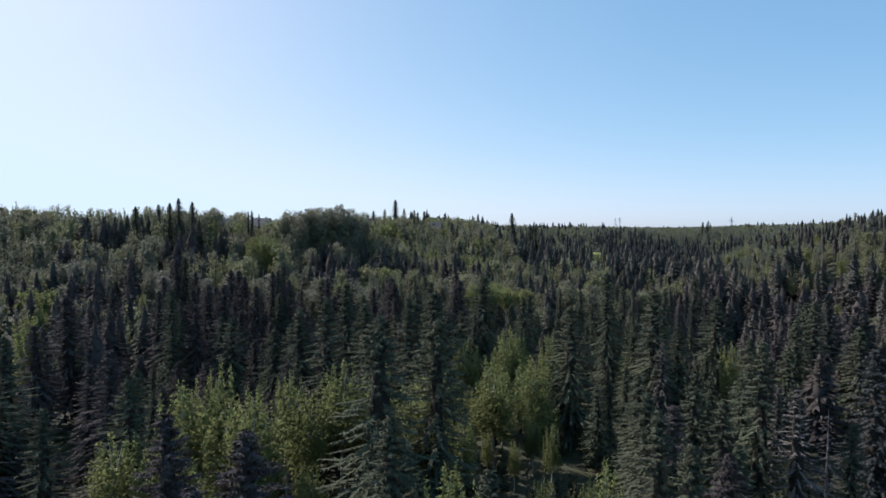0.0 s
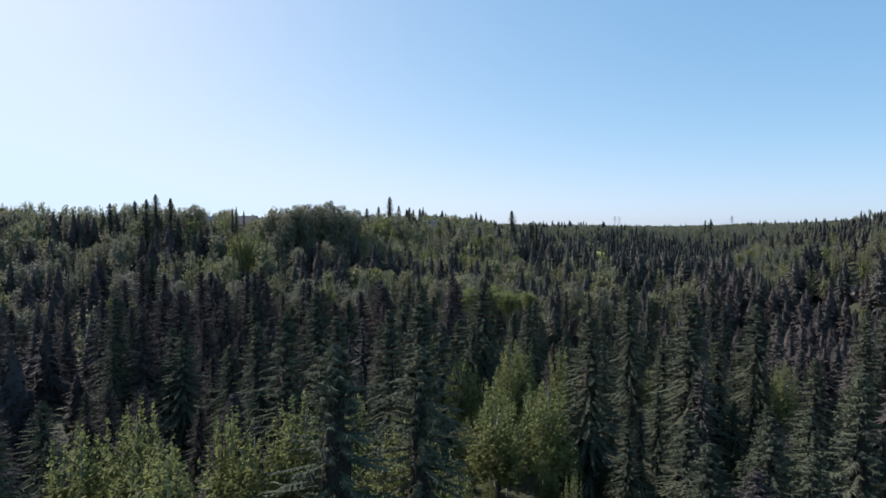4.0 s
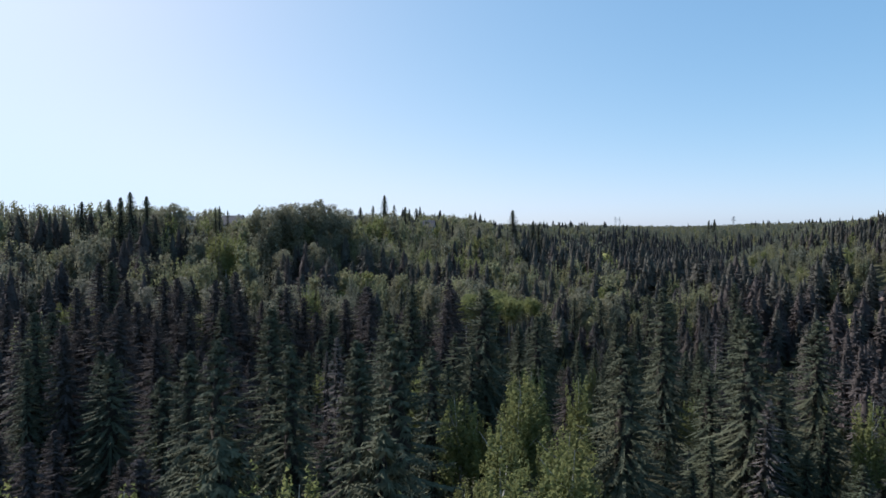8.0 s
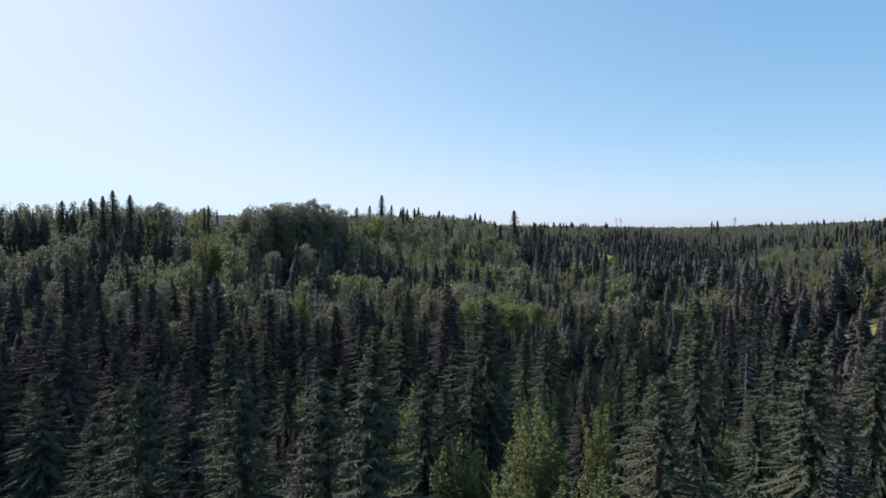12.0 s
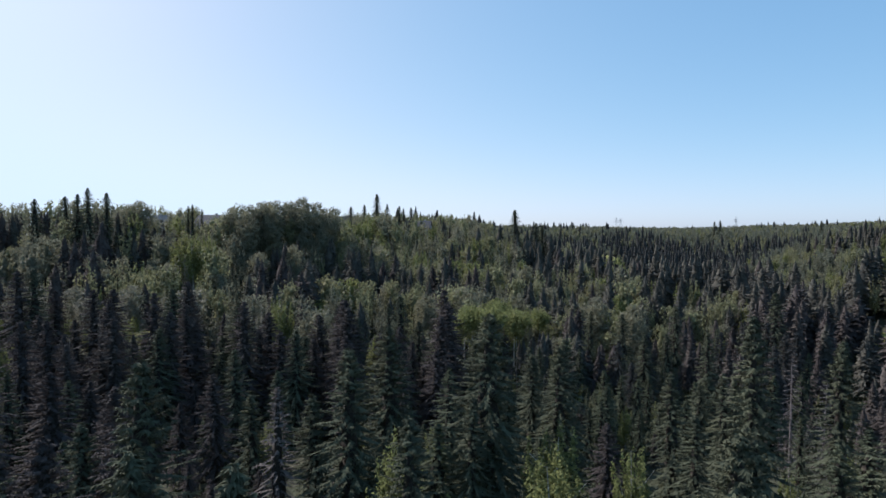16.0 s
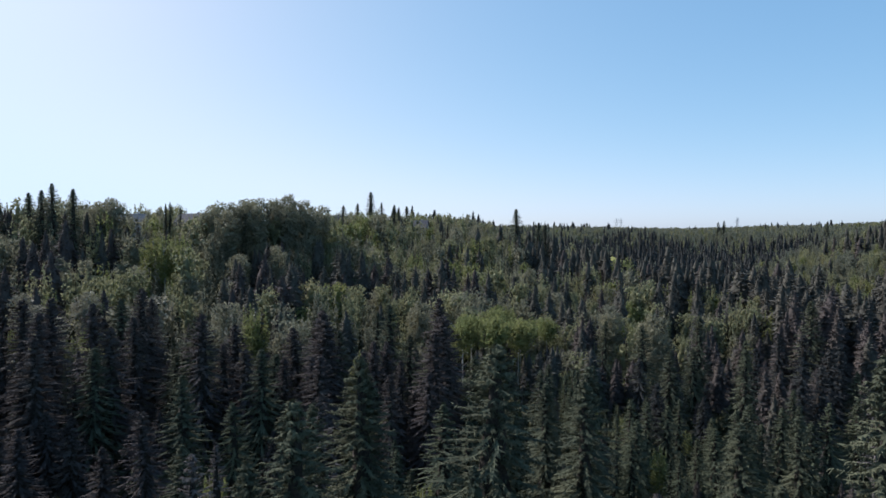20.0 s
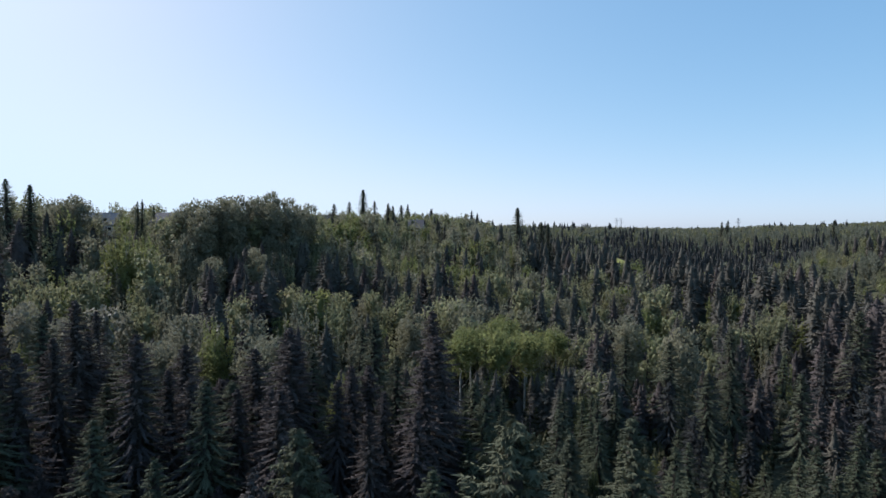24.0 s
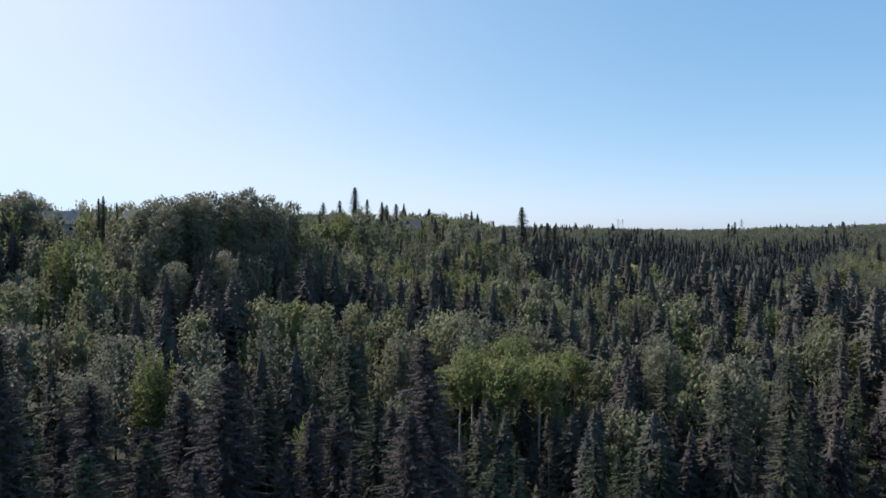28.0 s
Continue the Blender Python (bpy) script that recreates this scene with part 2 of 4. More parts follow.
def mesh_of(name, verts, tris, mats, index=None, smooth=False):
    """A mesh from arrays of places and triangles."""
    verts, tris = np.asarray(verts, np.float32), np.asarray(tris, np.int32)
    me = bpy.data.meshes.new(name)
    me.vertices.add(len(verts))
    me.vertices.foreach_set("co", verts.ravel())
    me.loops.add(tris.size)
    me.loops.foreach_set("vertex_index", tris.ravel())
    me.polygons.add(len(tris))
    me.polygons.foreach_set("loop_start", np.arange(0, tris.size, 3, dtype=np.int32))
    for m in mats:
        me.materials.append(m)
    if index is not None:
        me.polygons.foreach_set("material_index", np.asarray(index, np.int32))
    if smooth:
        me.polygons.foreach_set("use_smooth", np.ones(len(tris), bool))
    me.update(calc_edges=True)
    return me


def grid_axis(lo, hi, step, reach):
    """Even steps between lo and hi, then ever longer ones out to reach."""
    inner = list(np.arange(lo, hi + step, step))
    s, v = step, inner[-1]
    while v < reach:
        s *= 1.25
        v += s
        inner.append(v)
    s, v = step, lo
    while v > -reach:
        s *= 1.25
        v -= s
        inner.insert(0, v)
    return np.array(inner)


gx, gy = np.meshgrid(grid_axis(-320, 420, 5.0, 4800), grid_axis(-60, 820, 5.0, 4800))
rows, cols = gx.shape
k = np.arange(rows * cols).reshape(rows, cols)
q = np.stack([k[:-1, :-1], k[:-1, 1:], k[1:, 1:], k[1:, :-1]], -1).reshape(-1, 4)
ground = new("ground", mesh_of("ground", np.stack([gx, gy, ground_height(gx, gy)], -1).reshape(-1, 3),
                               np.concatenate([q[:, [0, 1, 2]], q[:, [0, 2, 3]]]), [SOIL], smooth=True))
tagged(ground, "dark leaf-littered forest floor of a wooded ravine", "ground", kind="structure")


# ---- trees ----
class Leaves:
    """Gathers kites (four-cornered sprays) and tubes as arrays."""

    def __init__(self):
        self.v, self.t = [], []

    def kite(self, base, tip, side, lift):
        i = len(self.v)
        mid = base + (tip - base) * 0.45
        up = Vector((0, 0, lift))
        self.v += [base, mid - side + up, tip, mid + side + up]
        self.t += [(i, i + 1, i + 2), (i, i + 2, i + 3)]

    def dart(self, base, tip, side):
        """One slim triangle."""
        i = len(self.v)
        self.v += [base - side, tip, base + side]
        self.t.append((i, i + 1, i + 2))

    def tube(self, path, radii, sides=5):
        i0 = len(self.v)
        for p, r in zip(path, radii):
            for s in range(sides):
                w = 2 * math.pi * s / sides
                self.v.append(Vector(p) + Vector((r * math.cos(w), r * math.sin(w), 0)))
        for ring in range(len(path) - 1):
            for s in range(sides):
                a0, b0 = i0 + ring * sides + s, i0 + ring * sides + (s + 1) % sides
                self.t += [(a0, b0, b0 + sides), (a0, b0 + sides, a0 + sides)]

    def arrays(self):
        return np.array([tuple(p) for p in self.v], np.float32), np.array(self.t, np.int32)


def spruce_trunk(rng, height):
    g = Leaves()
    lean = rng.uniform(-0.15, 0.15)
    path = [(lean * u * u, lean * 0.6 * u, height * u) for u in (0, 0.03, 0.25, 0.5, 0.75, 0.99)]
    g.tube(path, [height * f for f in (0.013, 0.010, 0.0085, 0.006, 0.0035, 0.0006)], 6)
    return g.arrays()


def spire(depth, radius, taper=8.5):
    """How far the boughs reach, depth metres below the tip."""
    return radius * (1 - math.exp(-depth / taper)) + 0.05


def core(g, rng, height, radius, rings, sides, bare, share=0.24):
    """A jagged opaque shell inside a spruce, coloured dark for shade on near trees."""
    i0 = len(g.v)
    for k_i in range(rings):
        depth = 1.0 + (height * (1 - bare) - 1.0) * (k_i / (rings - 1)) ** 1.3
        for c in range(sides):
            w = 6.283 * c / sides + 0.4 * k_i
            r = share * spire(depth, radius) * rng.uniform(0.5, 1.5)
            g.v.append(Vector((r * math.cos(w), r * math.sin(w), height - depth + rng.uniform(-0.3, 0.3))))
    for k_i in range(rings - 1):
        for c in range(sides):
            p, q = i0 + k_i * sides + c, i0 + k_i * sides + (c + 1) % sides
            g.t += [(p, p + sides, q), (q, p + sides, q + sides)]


def ribbon(g, pts, side, widths):
    """A thin strip along pts."""
    i0 = len(g.v)
    for p, w in zip(pts, widths):
        g.v += [p - side * w, p + side * w]
    for k_i in range(len(pts) - 1):
        p = i0 + 2 * k_i
        g.t += [(p, p + 1, p + 3), (p, p + 3, p + 2)]


def spruce_crown(rng, height, radius, gap=0.5, per=7, bare=0.1, twigs=29, ragged=0.28, taper=8.5):
    """Whorls of upswept boughs, each a narrow curved spray with thin twigs along it."""
    g = Leaves()
    up = Vector((0, 0, 1))
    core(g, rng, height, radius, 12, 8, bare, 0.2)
    depth = 0.25
    while depth < height * (1 - bare):
        u = depth / height
        full = spire(depth, radius, taper)
        rise = 0.75 - 1.9 * min(u, 0.5)
        first = rng.uniform(0, 6.28)
        count = max(5, round(per * (0.6 + 0.55 * min(1.0, u * 2.2))))
        for b in range(count):
            ang = first + 6.283 * b / count + rng.uniform(-0.3, 0.3)
            length = full * rng.uniform(1 - 1.6 * ragged, 1 + 0.7 * ragged)
            out, cross = Vector((math.cos(ang), math.sin(ang), 0)), Vector((-math.sin(ang), math.cos(ang), 0))
            root = Vector((0, 0, height - depth + rng.uniform(-0.5, 0.5) * gap))
            r0 = rise + rng.uniform(-0.3, 0.15)
            sag = rng.uniform(0.1, 0.32)

            def at(s):
                return root + out * (length * s) + up * (length * (r0 * s - sag * s * s + 0.1 * s ** 4))

            tilt = (cross + up * rng.uniform(-0.6, 0.6)).normalized()
            wide = 0.04 + 0.02 * length
            ribbon(g, [at(0.25), at(0.7), at(1.03)], tilt, [wide, wide * 1.1, 0.015])
            for s_i in range(twigs):
                s = 0.16 + 0.86 * ((s_i + rng.uniform(0.0, 1.0)) / twigs) ** 0.8
                hand = -1 if (s_i + b) % 2 else 1
                tip = max(0.0, s - 0.75) * 3
                reach = (0.27 + 0.05 * length) * rng.uniform(0.45, 1.3) * (1 - 0.4 * tip)
                way = (out * rng.uniform(0.1, 0.6) + out * 0.5 * tip + cross * hand * rng.uniform(0.2, 0.95) + up * rng.uniform(-1.1, 0.05 + 0.3 * tip)).normalized()
                side = way.cross(out * 0.8 + up * 0.5 + cross * rng.uniform(-0.8, 0.8)).normalized()
                g.dart(at(s) + up * 0.04, at(s) + way * reach, side * (0.03 + 0.075 * reach))
        depth += gap * rng.uniform(0.8, 1.2) * (0.42 + 0.78 * min(1.0, u * 3))
    top = Vector((0, 0, height))
    for k_i in range(3):
        c = Vector((math.cos(k_i * 2.1), math.sin(k_i * 2.1), 0))
        g.kite(top - up * 0.8, top + up * 0.15, c * 0.06, 0)
    return g.arrays()


def tiered_crown(rng, height, radius, tiers, per, bare=0.12, thick=1.0, forked=True):
    """A plainer spruce for the distance: a dense inside and tiers of narrow boughs."""
    g = Leaves()
    up = Vector((0, 0, 1))
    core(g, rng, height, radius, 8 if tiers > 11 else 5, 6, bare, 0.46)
    for k_i in range(tiers):
        depth = 0.35 + (height * (1 - bare) - 0.35) * ((k_i + rng.uniform(0.2, 0.5)) / tiers) ** 1.15
        u = depth / height
        full = spire(depth, radius)
        first = rng.uniform(0, 6.28)
        count = max(4, round(per * (0.6 + 0.5 * min(1.0, u * 2.2))))
        for b in range(count):
            ang = first + 6.283 * b / count + rng.uniform(-0.3, 0.3)
            r = full * rng.uniform(0.62, 1.15)
            out, cross = Vector((math.cos(ang), math.sin(ang), 0)), Vector((-math.sin(ang), math.cos(ang), 0))
            root = Vector((0, 0, height - depth + rng.uniform(-0.35, 0.35))) + out * r * 0.3
            tip = root + out * r * 0.72 + up * r * (0.5 - 1.5 * min(u, 0.5) + rng.uniform(-0.2, 0.2))
            wide = (0.09 + 0.11 * r) * thick
            g.dart(root, tip, (cross + up * rng.uniform(-0.7, 0.7)).normalized() * wide)
            for hand in (-1, 1) if forked else ():
                mid = root + (tip - root) * rng.uniform(0.1, 0.45)
                way = ((tip - root).normalized() + cross * hand * rng.uniform(0.4, 0.9) + up * rng.uniform(-1.0, 0.0)).normalized()
                g.dart(mid, mid + way * r * rng.uniform(0.35, 0.6), way.cross(out * 0.6 + up * 0.6).normalized() * wide)
    top = Vector((0, 0, height))
    for k_i in range(3):
        c = Vector((math.cos(k_i * 2.1), math.sin(k_i * 2.1), 0))
        g.kite(top - up * 1.5, top + up * 0.15, c * 0.13 * thick, 0)
    return g.arrays()


def aspen_trunk(rng, height):
    g = Leaves()
    bend = Vector((rng.uniform(-0.5, 0.5), rng.uniform(-0.5, 0.5), 0))
    g.tube([bend * u * u + Vector((0, 0, height * u)) for u in (0, 0.04, 0.3, 0.6, 0.92)],
           [height * f for f in (0.0125, 0.0095, 0.008, 0.0055, 0.001)], 6)
    return g.arrays(), bend


def limb(rng, height, radius, bend, u):
    """A bough that leaves the trunk at the share u of its height."""
    g = Leaves()
    ang = rng.uniform(0, 6.28)
    start = bend * u * u + Vector((0, 0, height * u))
    out = Vector((math.cos(ang), math.sin(ang), 0)) * radius * 0.7
    g.tube([start, start + out * 0.5 + Vector((0, 0, height * 0.05)), start + out + Vector((0, 0, height * 0.15))],
           [height * 0.004, height * 0.0028, height * 0.0008], 4)
    return g.arrays()


def lump(g, rng, centre, rx, rz):
    """The uneven, dense inside of a clump of leaves: two rings between two tips."""
    i0, w0 = len(g.v), rng.uniform(0, 6.28)
    g.v.append(centre + Vector((rng.uniform(-0.3, 0.3) * rx, rng.uniform(-0.3, 0.3) * rx, rz * rng.uniform(0.85, 1.15))))
    for ring, (h, r) in enumerate(((0.45, 0.85), (-0.4, 0.9))):
        for c in range(5):
            w = w0 + 1.2566 * (c + 0.5 * ring) + rng.uniform(-0.3, 0.3)
            k_r = r * rng.uniform(0.65, 1.2)
            g.v.append(centre + Vector((rx * k_r * math.cos(w), rx * k_r * math.sin(w), rz * (h + rng.uniform(-0.25, 0.25)))))
    g.v.append(centre - Vector((0, 0, rz)))
    for c in range(5):
        d = (c + 1) % 5
        p, q, r, u = i0 + 1 + c, i0 + 1 + d, i0 + 6 + c, i0 + 6 + d
        g.t += [(i0, p, q), (p, r, q), (q, r, u), (r, i0 + 11, u)]


def leaf_clump(g, rng, centre, rx, rz, cards, size, slim=False):
    """A clump of leaf sprays that mostly face outwards, round a dense inside."""
    lump(g, rng, centre, rx * (0.34 if size < 0.5 else 0.42), rz * (0.34 if size < 0.5 else 0.42))
    for c in range(cards):
        w, v = rng.uniform(0, 6.283), rng.uniform(-0.75, 1.0)
        flat = math.sqrt(max(0.0, 1 - v * v))
        face = Vector((flat * math.cos(w), flat * math.sin(w), v))
        r = rng.uniform(0.72, 1.25)
        pos = centre + Vector((face.x * rx * r, face.y * rx * r, face.z * rz * r))
        face = (face + Vector((rng.uniform(-0.5, 0.5), rng.uniform(-0.5, 0.5), rng.uniform(-0.3, 0.6)))).normalized()
        way = (face.cross(Vector((rng.uniform(-1, 1), rng.uniform(-1, 1), rng.uniform(-1, 1)))).normalized() + Vector((0, 0, 0.9)) + face * 0.25).normalized()
        sz = size * rng.uniform(0.6, 1.3)
        if slim:
            g.dart(pos - way * sz * 0.5, pos + way * sz * 0.8, face.cross(way) * sz * 0.5)
        else:
            g.kite(pos - way * sz * 0.55, pos + way * sz * 0.6, face.cross(way) * sz * 0.4, 0)


def aspen_crown(rng, height, radius, plumes, cards, size, base=0.32, slim=False, steps=6):
    """Slender upright plumes that run out into pointed leafy shoots, with gaps between them."""
    g = Leaves()
    for p in range(plumes):
        u = (p + 0.5) / plumes
        ang = p * 2.4 + rng.uniform(-0.4, 0.4)
        off = radius * 0.78 * math.sqrt(u) * rng.uniform(0.75, 1.15)
        top = height * (1.0 - 0.24 * u ** 1.4 - rng.uniform(0.0, 0.14))
        low = height * (base + 0.25 * (1 - u) * rng.uniform(0.2, 1.0))
        wide = radius * rng.uniform(0.2, 0.31)
        for k_i in range(steps):
            s = (k_i + 0.5) / steps
            r = wide * (1.1 - 0.95 * s ** 1.3)
            pull = 0.65 + 0.35 * s
            c = Vector((off * math.cos(ang) * pull + rng.uniform(-0.25, 0.25), off * math.sin(ang) * pull + rng.uniform(-0.25, 0.25), low + (top - low) * s))
            leaf_clump(g, rng, c, r, (top - low) / steps * 0.85, max(3, round(cards / steps * (1.3 - 0.6 * s))), size * (1.1 - 0.35 * s), slim)
    return g.arrays()


def poplar_crown(rng, height, radius, clumps, cards, size, base=0.38, slim=False):
    """An upright dome of overlapping clumps round a dense middle."""
    g = Leaves()
    squat = (1 - base) / 0.62
    for h, r in ((0.74, 0.22), (0.62, 0.34), (0.5, 0.34)):
        h = 1 - (1 - h) * squat
        lump(g, rng, Vector((rng.uniform(-0.1, 0.1) * radius, rng.uniform(-0.1, 0.1) * radius, height * h)), radius * r, height * 0.11 * squat)
    for p in range(clumps):
        u = (p + 0.5) / clumps
        ang = p * 2.4 + rng.uniform(-0.5, 0.5)
        s = base + (0.89 - base) * (1 - u ** 1.15) + rng.uniform(-0.05, 0.05)
        out = radius * 0.62 * math.sin(math.pi * min(1.0, 0.08 + 0.92 * u ** 0.7)) ** 0.6 * rng.uniform(0.65, 1.15) if p else 0.0
        r = radius * rng.uniform(0.34, 0.5) * (0.7 + 0.4 * u)
        leaf_clump(g, rng, Vector((out * math.cos(ang), out * math.sin(ang), height * s)), r, r * rng.uniform(1.0, 1.6), cards, size, slim)
    return g.arrays()


def bare_boughs(rng, height, radius, whorls):
    """The drooping grey boughs of a dead spruce."""
    g = Leaves()
    for w in range(whorls):
        u = w / whorls
        for b in range(5):
            ang = rng.uniform(0, 6.283)
            ln = radius * (1 - u) ** 0.7 * rng.uniform(0.5, 1.1) + 0.2
            out = Vector((math.cos(ang), math.sin(ang), 0))
            z0 = height * (0.12 + 0.86 * u) + rng.uniform(-0.2, 0.2)
            pts = [Vector((0, 0, z0)) + out * ln * s + Vector((0, 0, ln * (-0.15 * s - 0.35 * s * s + 0.25 * s ** 4))) for s in (0, 0.35, 0.7, 1.0)]
            g.tube(pts, [0.045, 0.032, 0.02, 0.008], 3)
            cross = Vector((-out.y, out.x, 0))
            for s in (0.35, 0.55, 0.75, 0.9):
                p0 = Vector((0, 0, z0)) + out * ln * s + Vector((0, 0, ln * (-0.15 * s - 0.35 * s * s + 0.25 * s ** 4)))
                for hand in (-1, 1):
                    tip = p0 + (out * 0.6 + cross * hand * 0.7) * 0.32 * ln * rng.uniform(0.6, 1.2) - Vector((0, 0, 0.22 * ln * rng.uniform(0.3, 1)))
                    g.kite(p0, tip, Vector((0, 0, 0.03)), 0)
    return g.arrays()


def part(name, me, parent, label=""):
    ob = new(name, me)
    ob.parent = parent
    return tagged(ob, label)


def tree(name, label, category, wood, wood_mat, leaf, leaf_mat, group, leaf_name="crown", inner=0):
    """A tree with its trunk and its crown, at the origin, ready to be copied."""
    root = new(name)
    root.empty_display_size = 0.5
    part("trunk", mesh_of(name + "_trunk", *wood, [wood_mat], smooth=True), root)
    # the inner faces get the dark colour that stands for shade
    mats = [leaf_mat, SHADE_AND_TRUNK] if inner else [leaf_mat]
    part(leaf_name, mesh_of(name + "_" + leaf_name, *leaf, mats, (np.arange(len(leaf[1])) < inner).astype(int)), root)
    return tagged(root, label, category, group)


H0 = 20.0  # height to which the patterns are drawn


def spruce_pattern(seed, radius, gap=0.46, per=9, name="white_spruce", label="tall dark green spruce standing in dense forest", group="spruces of the ravine", taper=8.5, mat=NEEDLES):
    rng = random.Random(seed)
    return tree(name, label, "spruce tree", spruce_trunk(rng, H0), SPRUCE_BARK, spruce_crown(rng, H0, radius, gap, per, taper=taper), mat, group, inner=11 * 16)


def leafy_pattern(seed, name, label, category, group, radius, limbs, crown, mat):
    rng = random.Random(seed)
    wood, bend = aspen_trunk(rng, H0)
    root = tree(name, label, category, wood, ASPEN_BARK, crown(rng), mat, group)
    for i in range(limbs):
        part("limb", mesh_of(name + "_limb", *limb(rng, H0, radius, bend, 0.36 + 0.5 * i / limbs), [ASPEN_BARK], smooth=True), root)
    return root


def aspen_pattern(seed, radius, plumes, label):
    return leafy_pattern(seed, "trembling_aspen", label, "aspen tree", "aspens of the ravine", radius, 3,
                         lambda rng: aspen_crown(rng, H0, radius, plumes, 210, 0.31, 0.3, True), ASPEN_LEAF)


def poplar_pattern(seed, radius, mat, label):
    return leafy_pattern(seed, "balsam_poplar", label, "poplar tree", "poplars of the ravine", radius, 5,
                         lambda rng: poplar_crown(rng, H0, radius, 24, 105, 0.42, 0.2, True), mat)


def dead_pattern(seed, radius):
    rng = random.Random(seed)
    return tree("dead_spruce", "dead grey spruce still fuzzy with fine twigs", "dead tree", spruce_trunk(rng, H0), DEAD_WOOD,
                spruce_crown(rng, H0, radius, 0.6, 7, twigs=11), DEAD_NEEDLES, "dead spruces", inner=11 * 16)


def snag_pattern(seed, radius):
    rng = random.Random(seed)
    return tree("bare_snag", "bare dead trunk with thin drooping grey boughs", "dead tree", spruce_trunk(rng, H0), DEAD_WOOD,
                bare_boughs(rng, H0, radius, 24), DEAD_WOOD, "bare snags")


def plant(patterns, rng, x, y, height, spread=1.0, label=""):
    """Stands a copy of one of the patterns on the ground at x, y."""
    z = float(ground_height(x, y)) - 0.15
    s = height / H0
    ob = copy_thing(rng.choice(patterns), pose(x, y, z, rng.uniform(-1.5, 1.5), rng.uniform(-1.5, 1.5), rng.uniform(0, 360))
                    @ Matrix.Diagonal((s * spread, s * spread, s, 1)))
    return tagged(ob, label)


def woods(name, label, category, templates, xs, ys, heights, spreads, mat, rng):
    """One mesh of many trees, each a turned and scaled copy of one of the templates."""
    vs, ts, ins, n0 = [], [], [], 0
    zs = ground_height(xs, ys) - 0.1
    pick = rng.integers(0, len(templates), len(xs))
    for i, (v, t, inside) in enumerate(templates):
        m = pick == i
        cnt = int(m.sum())
        if not cnt:
            continue
        w = rng.uniform(0, 6.283, cnt)
        c, s = np.cos(w)[:, None], np.sin(w)[:, None]
        k_h = (heights[m] / H0)[:, None]
        k_r = k_h * spreads[m][:, None]
        px = (v[None, :, 0] * c - v[None, :, 1] * s) * k_r + xs[m][:, None]
        py = (v[None, :, 0] * s + v[None, :, 1] * c) * k_r + ys[m][:, None]
        pz = v[None, :, 2] * k_h + zs[m][:, None]
        vs.append(np.stack([px, py, pz], -1).reshape(-1, 3))
        ts.append((t[None] + (np.arange(cnt) * len(v))[:, None, None] + n0).reshape(-1, 3))
        ins.append(np.tile((np.arange(len(t)) < inside).astype(np.int32), cnt))
        n0 += cnt * len(v)
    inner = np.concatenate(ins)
    return tagged(new(name, mesh_of(name, np.concatenate(vs), np.concatenate(ts), [mat, SHADE_AND_TRUNK], inner)), label, category, kind="stuff")


SPRUCES = [spruce_pattern(11, 4.3), spruce_pattern(12, 3.8), spruce_pattern(13, 4.7, 0.46, 10), spruce_pattern(14, 3.3), spruce_pattern(15, 4.0), spruce_pattern(16, 3.6, 0.52)]
BROWN_SHADED = [spruce_pattern(s_d, r_d, 0.48, 9, label="tall brown-green spruce in dense forest, partly toned as shade", mat=BROWN_SHADE_NEEDLES) for s_d, r_d in ((51, 4.2), (52, 3.6), (53, 3.9))]
# copies of the spruces with shade put into their needle colour
SHADED = [spruce_pattern(s_d, r_d, 0.48, 9, label="tall green spruce in dense forest, coloured dark as shade", mat=HAZE_SHADE_NEEDLES) for s_d, r_d in ((55, 4.1), (56, 3.5))]
ASPENS = [aspen_pattern(21, 3.1, 15, "yellow-green aspen with upright leafy plumes among spruces"),
          aspen_pattern(22, 3.6, 19, "yellow-green aspen with upright leafy plumes among spruces"),
          aspen_pattern(23, 2.7, 12, "slender yellow-green aspen among spruces")]
TALL_ASPENS = [leafy_pattern(seed_a, "tall_aspen", "tall aspen with a high yellow-green crown on a bare pale trunk", "aspen tree", "aspens of the valley floor", r_a, 5,
                             lambda rng: poplar_crown(rng, H0, r_a, 17, 110, 0.4, 0.58, True), ASPEN_LEAF) for seed_a, r_a in ((24, 4.2), (25, 3.5), (26, 4.8))]
YOUNG = [spruce_pattern(17, 3.6, 0.56, 8, "young_spruce", "young dark green spruce in a dense stand", "young spruces of the ravine", 9.0, YOUNG_NEEDLES),
         spruce_pattern(18, 3.1, 0.56, 8, "young_spruce", "young dark green spruce in a dense stand", "young spruces of the ravine", 9.0, YOUNG_NEEDLES),
         spruce_pattern(19, 3.9, 0.56, 9, "young_spruce", "young dark green spruce in a dense stand", "young spruces of the ravine", 9.0, YOUNG_NEEDLES)]
POPLARS = [poplar_pattern(31, 4.0, POPLAR_LEAF, "grey-green poplar with a lumpy rounded crown"),
           poplar_pattern(32, 3.4, POPLAR_LEAF, "grey-green poplar with a lumpy rounded crown")]
SILVERS = [poplar_pattern(33, 3.8, SILVER_LEAF, "silvery poplar with glinting leaves in a lumpy crown")]
DEAD = [dead_pattern(41, 3.0), dead_pattern(42, 2.6)]
SNAGS = [snag_pattern(43, 2.6), snag_pattern(44, 2.0)]

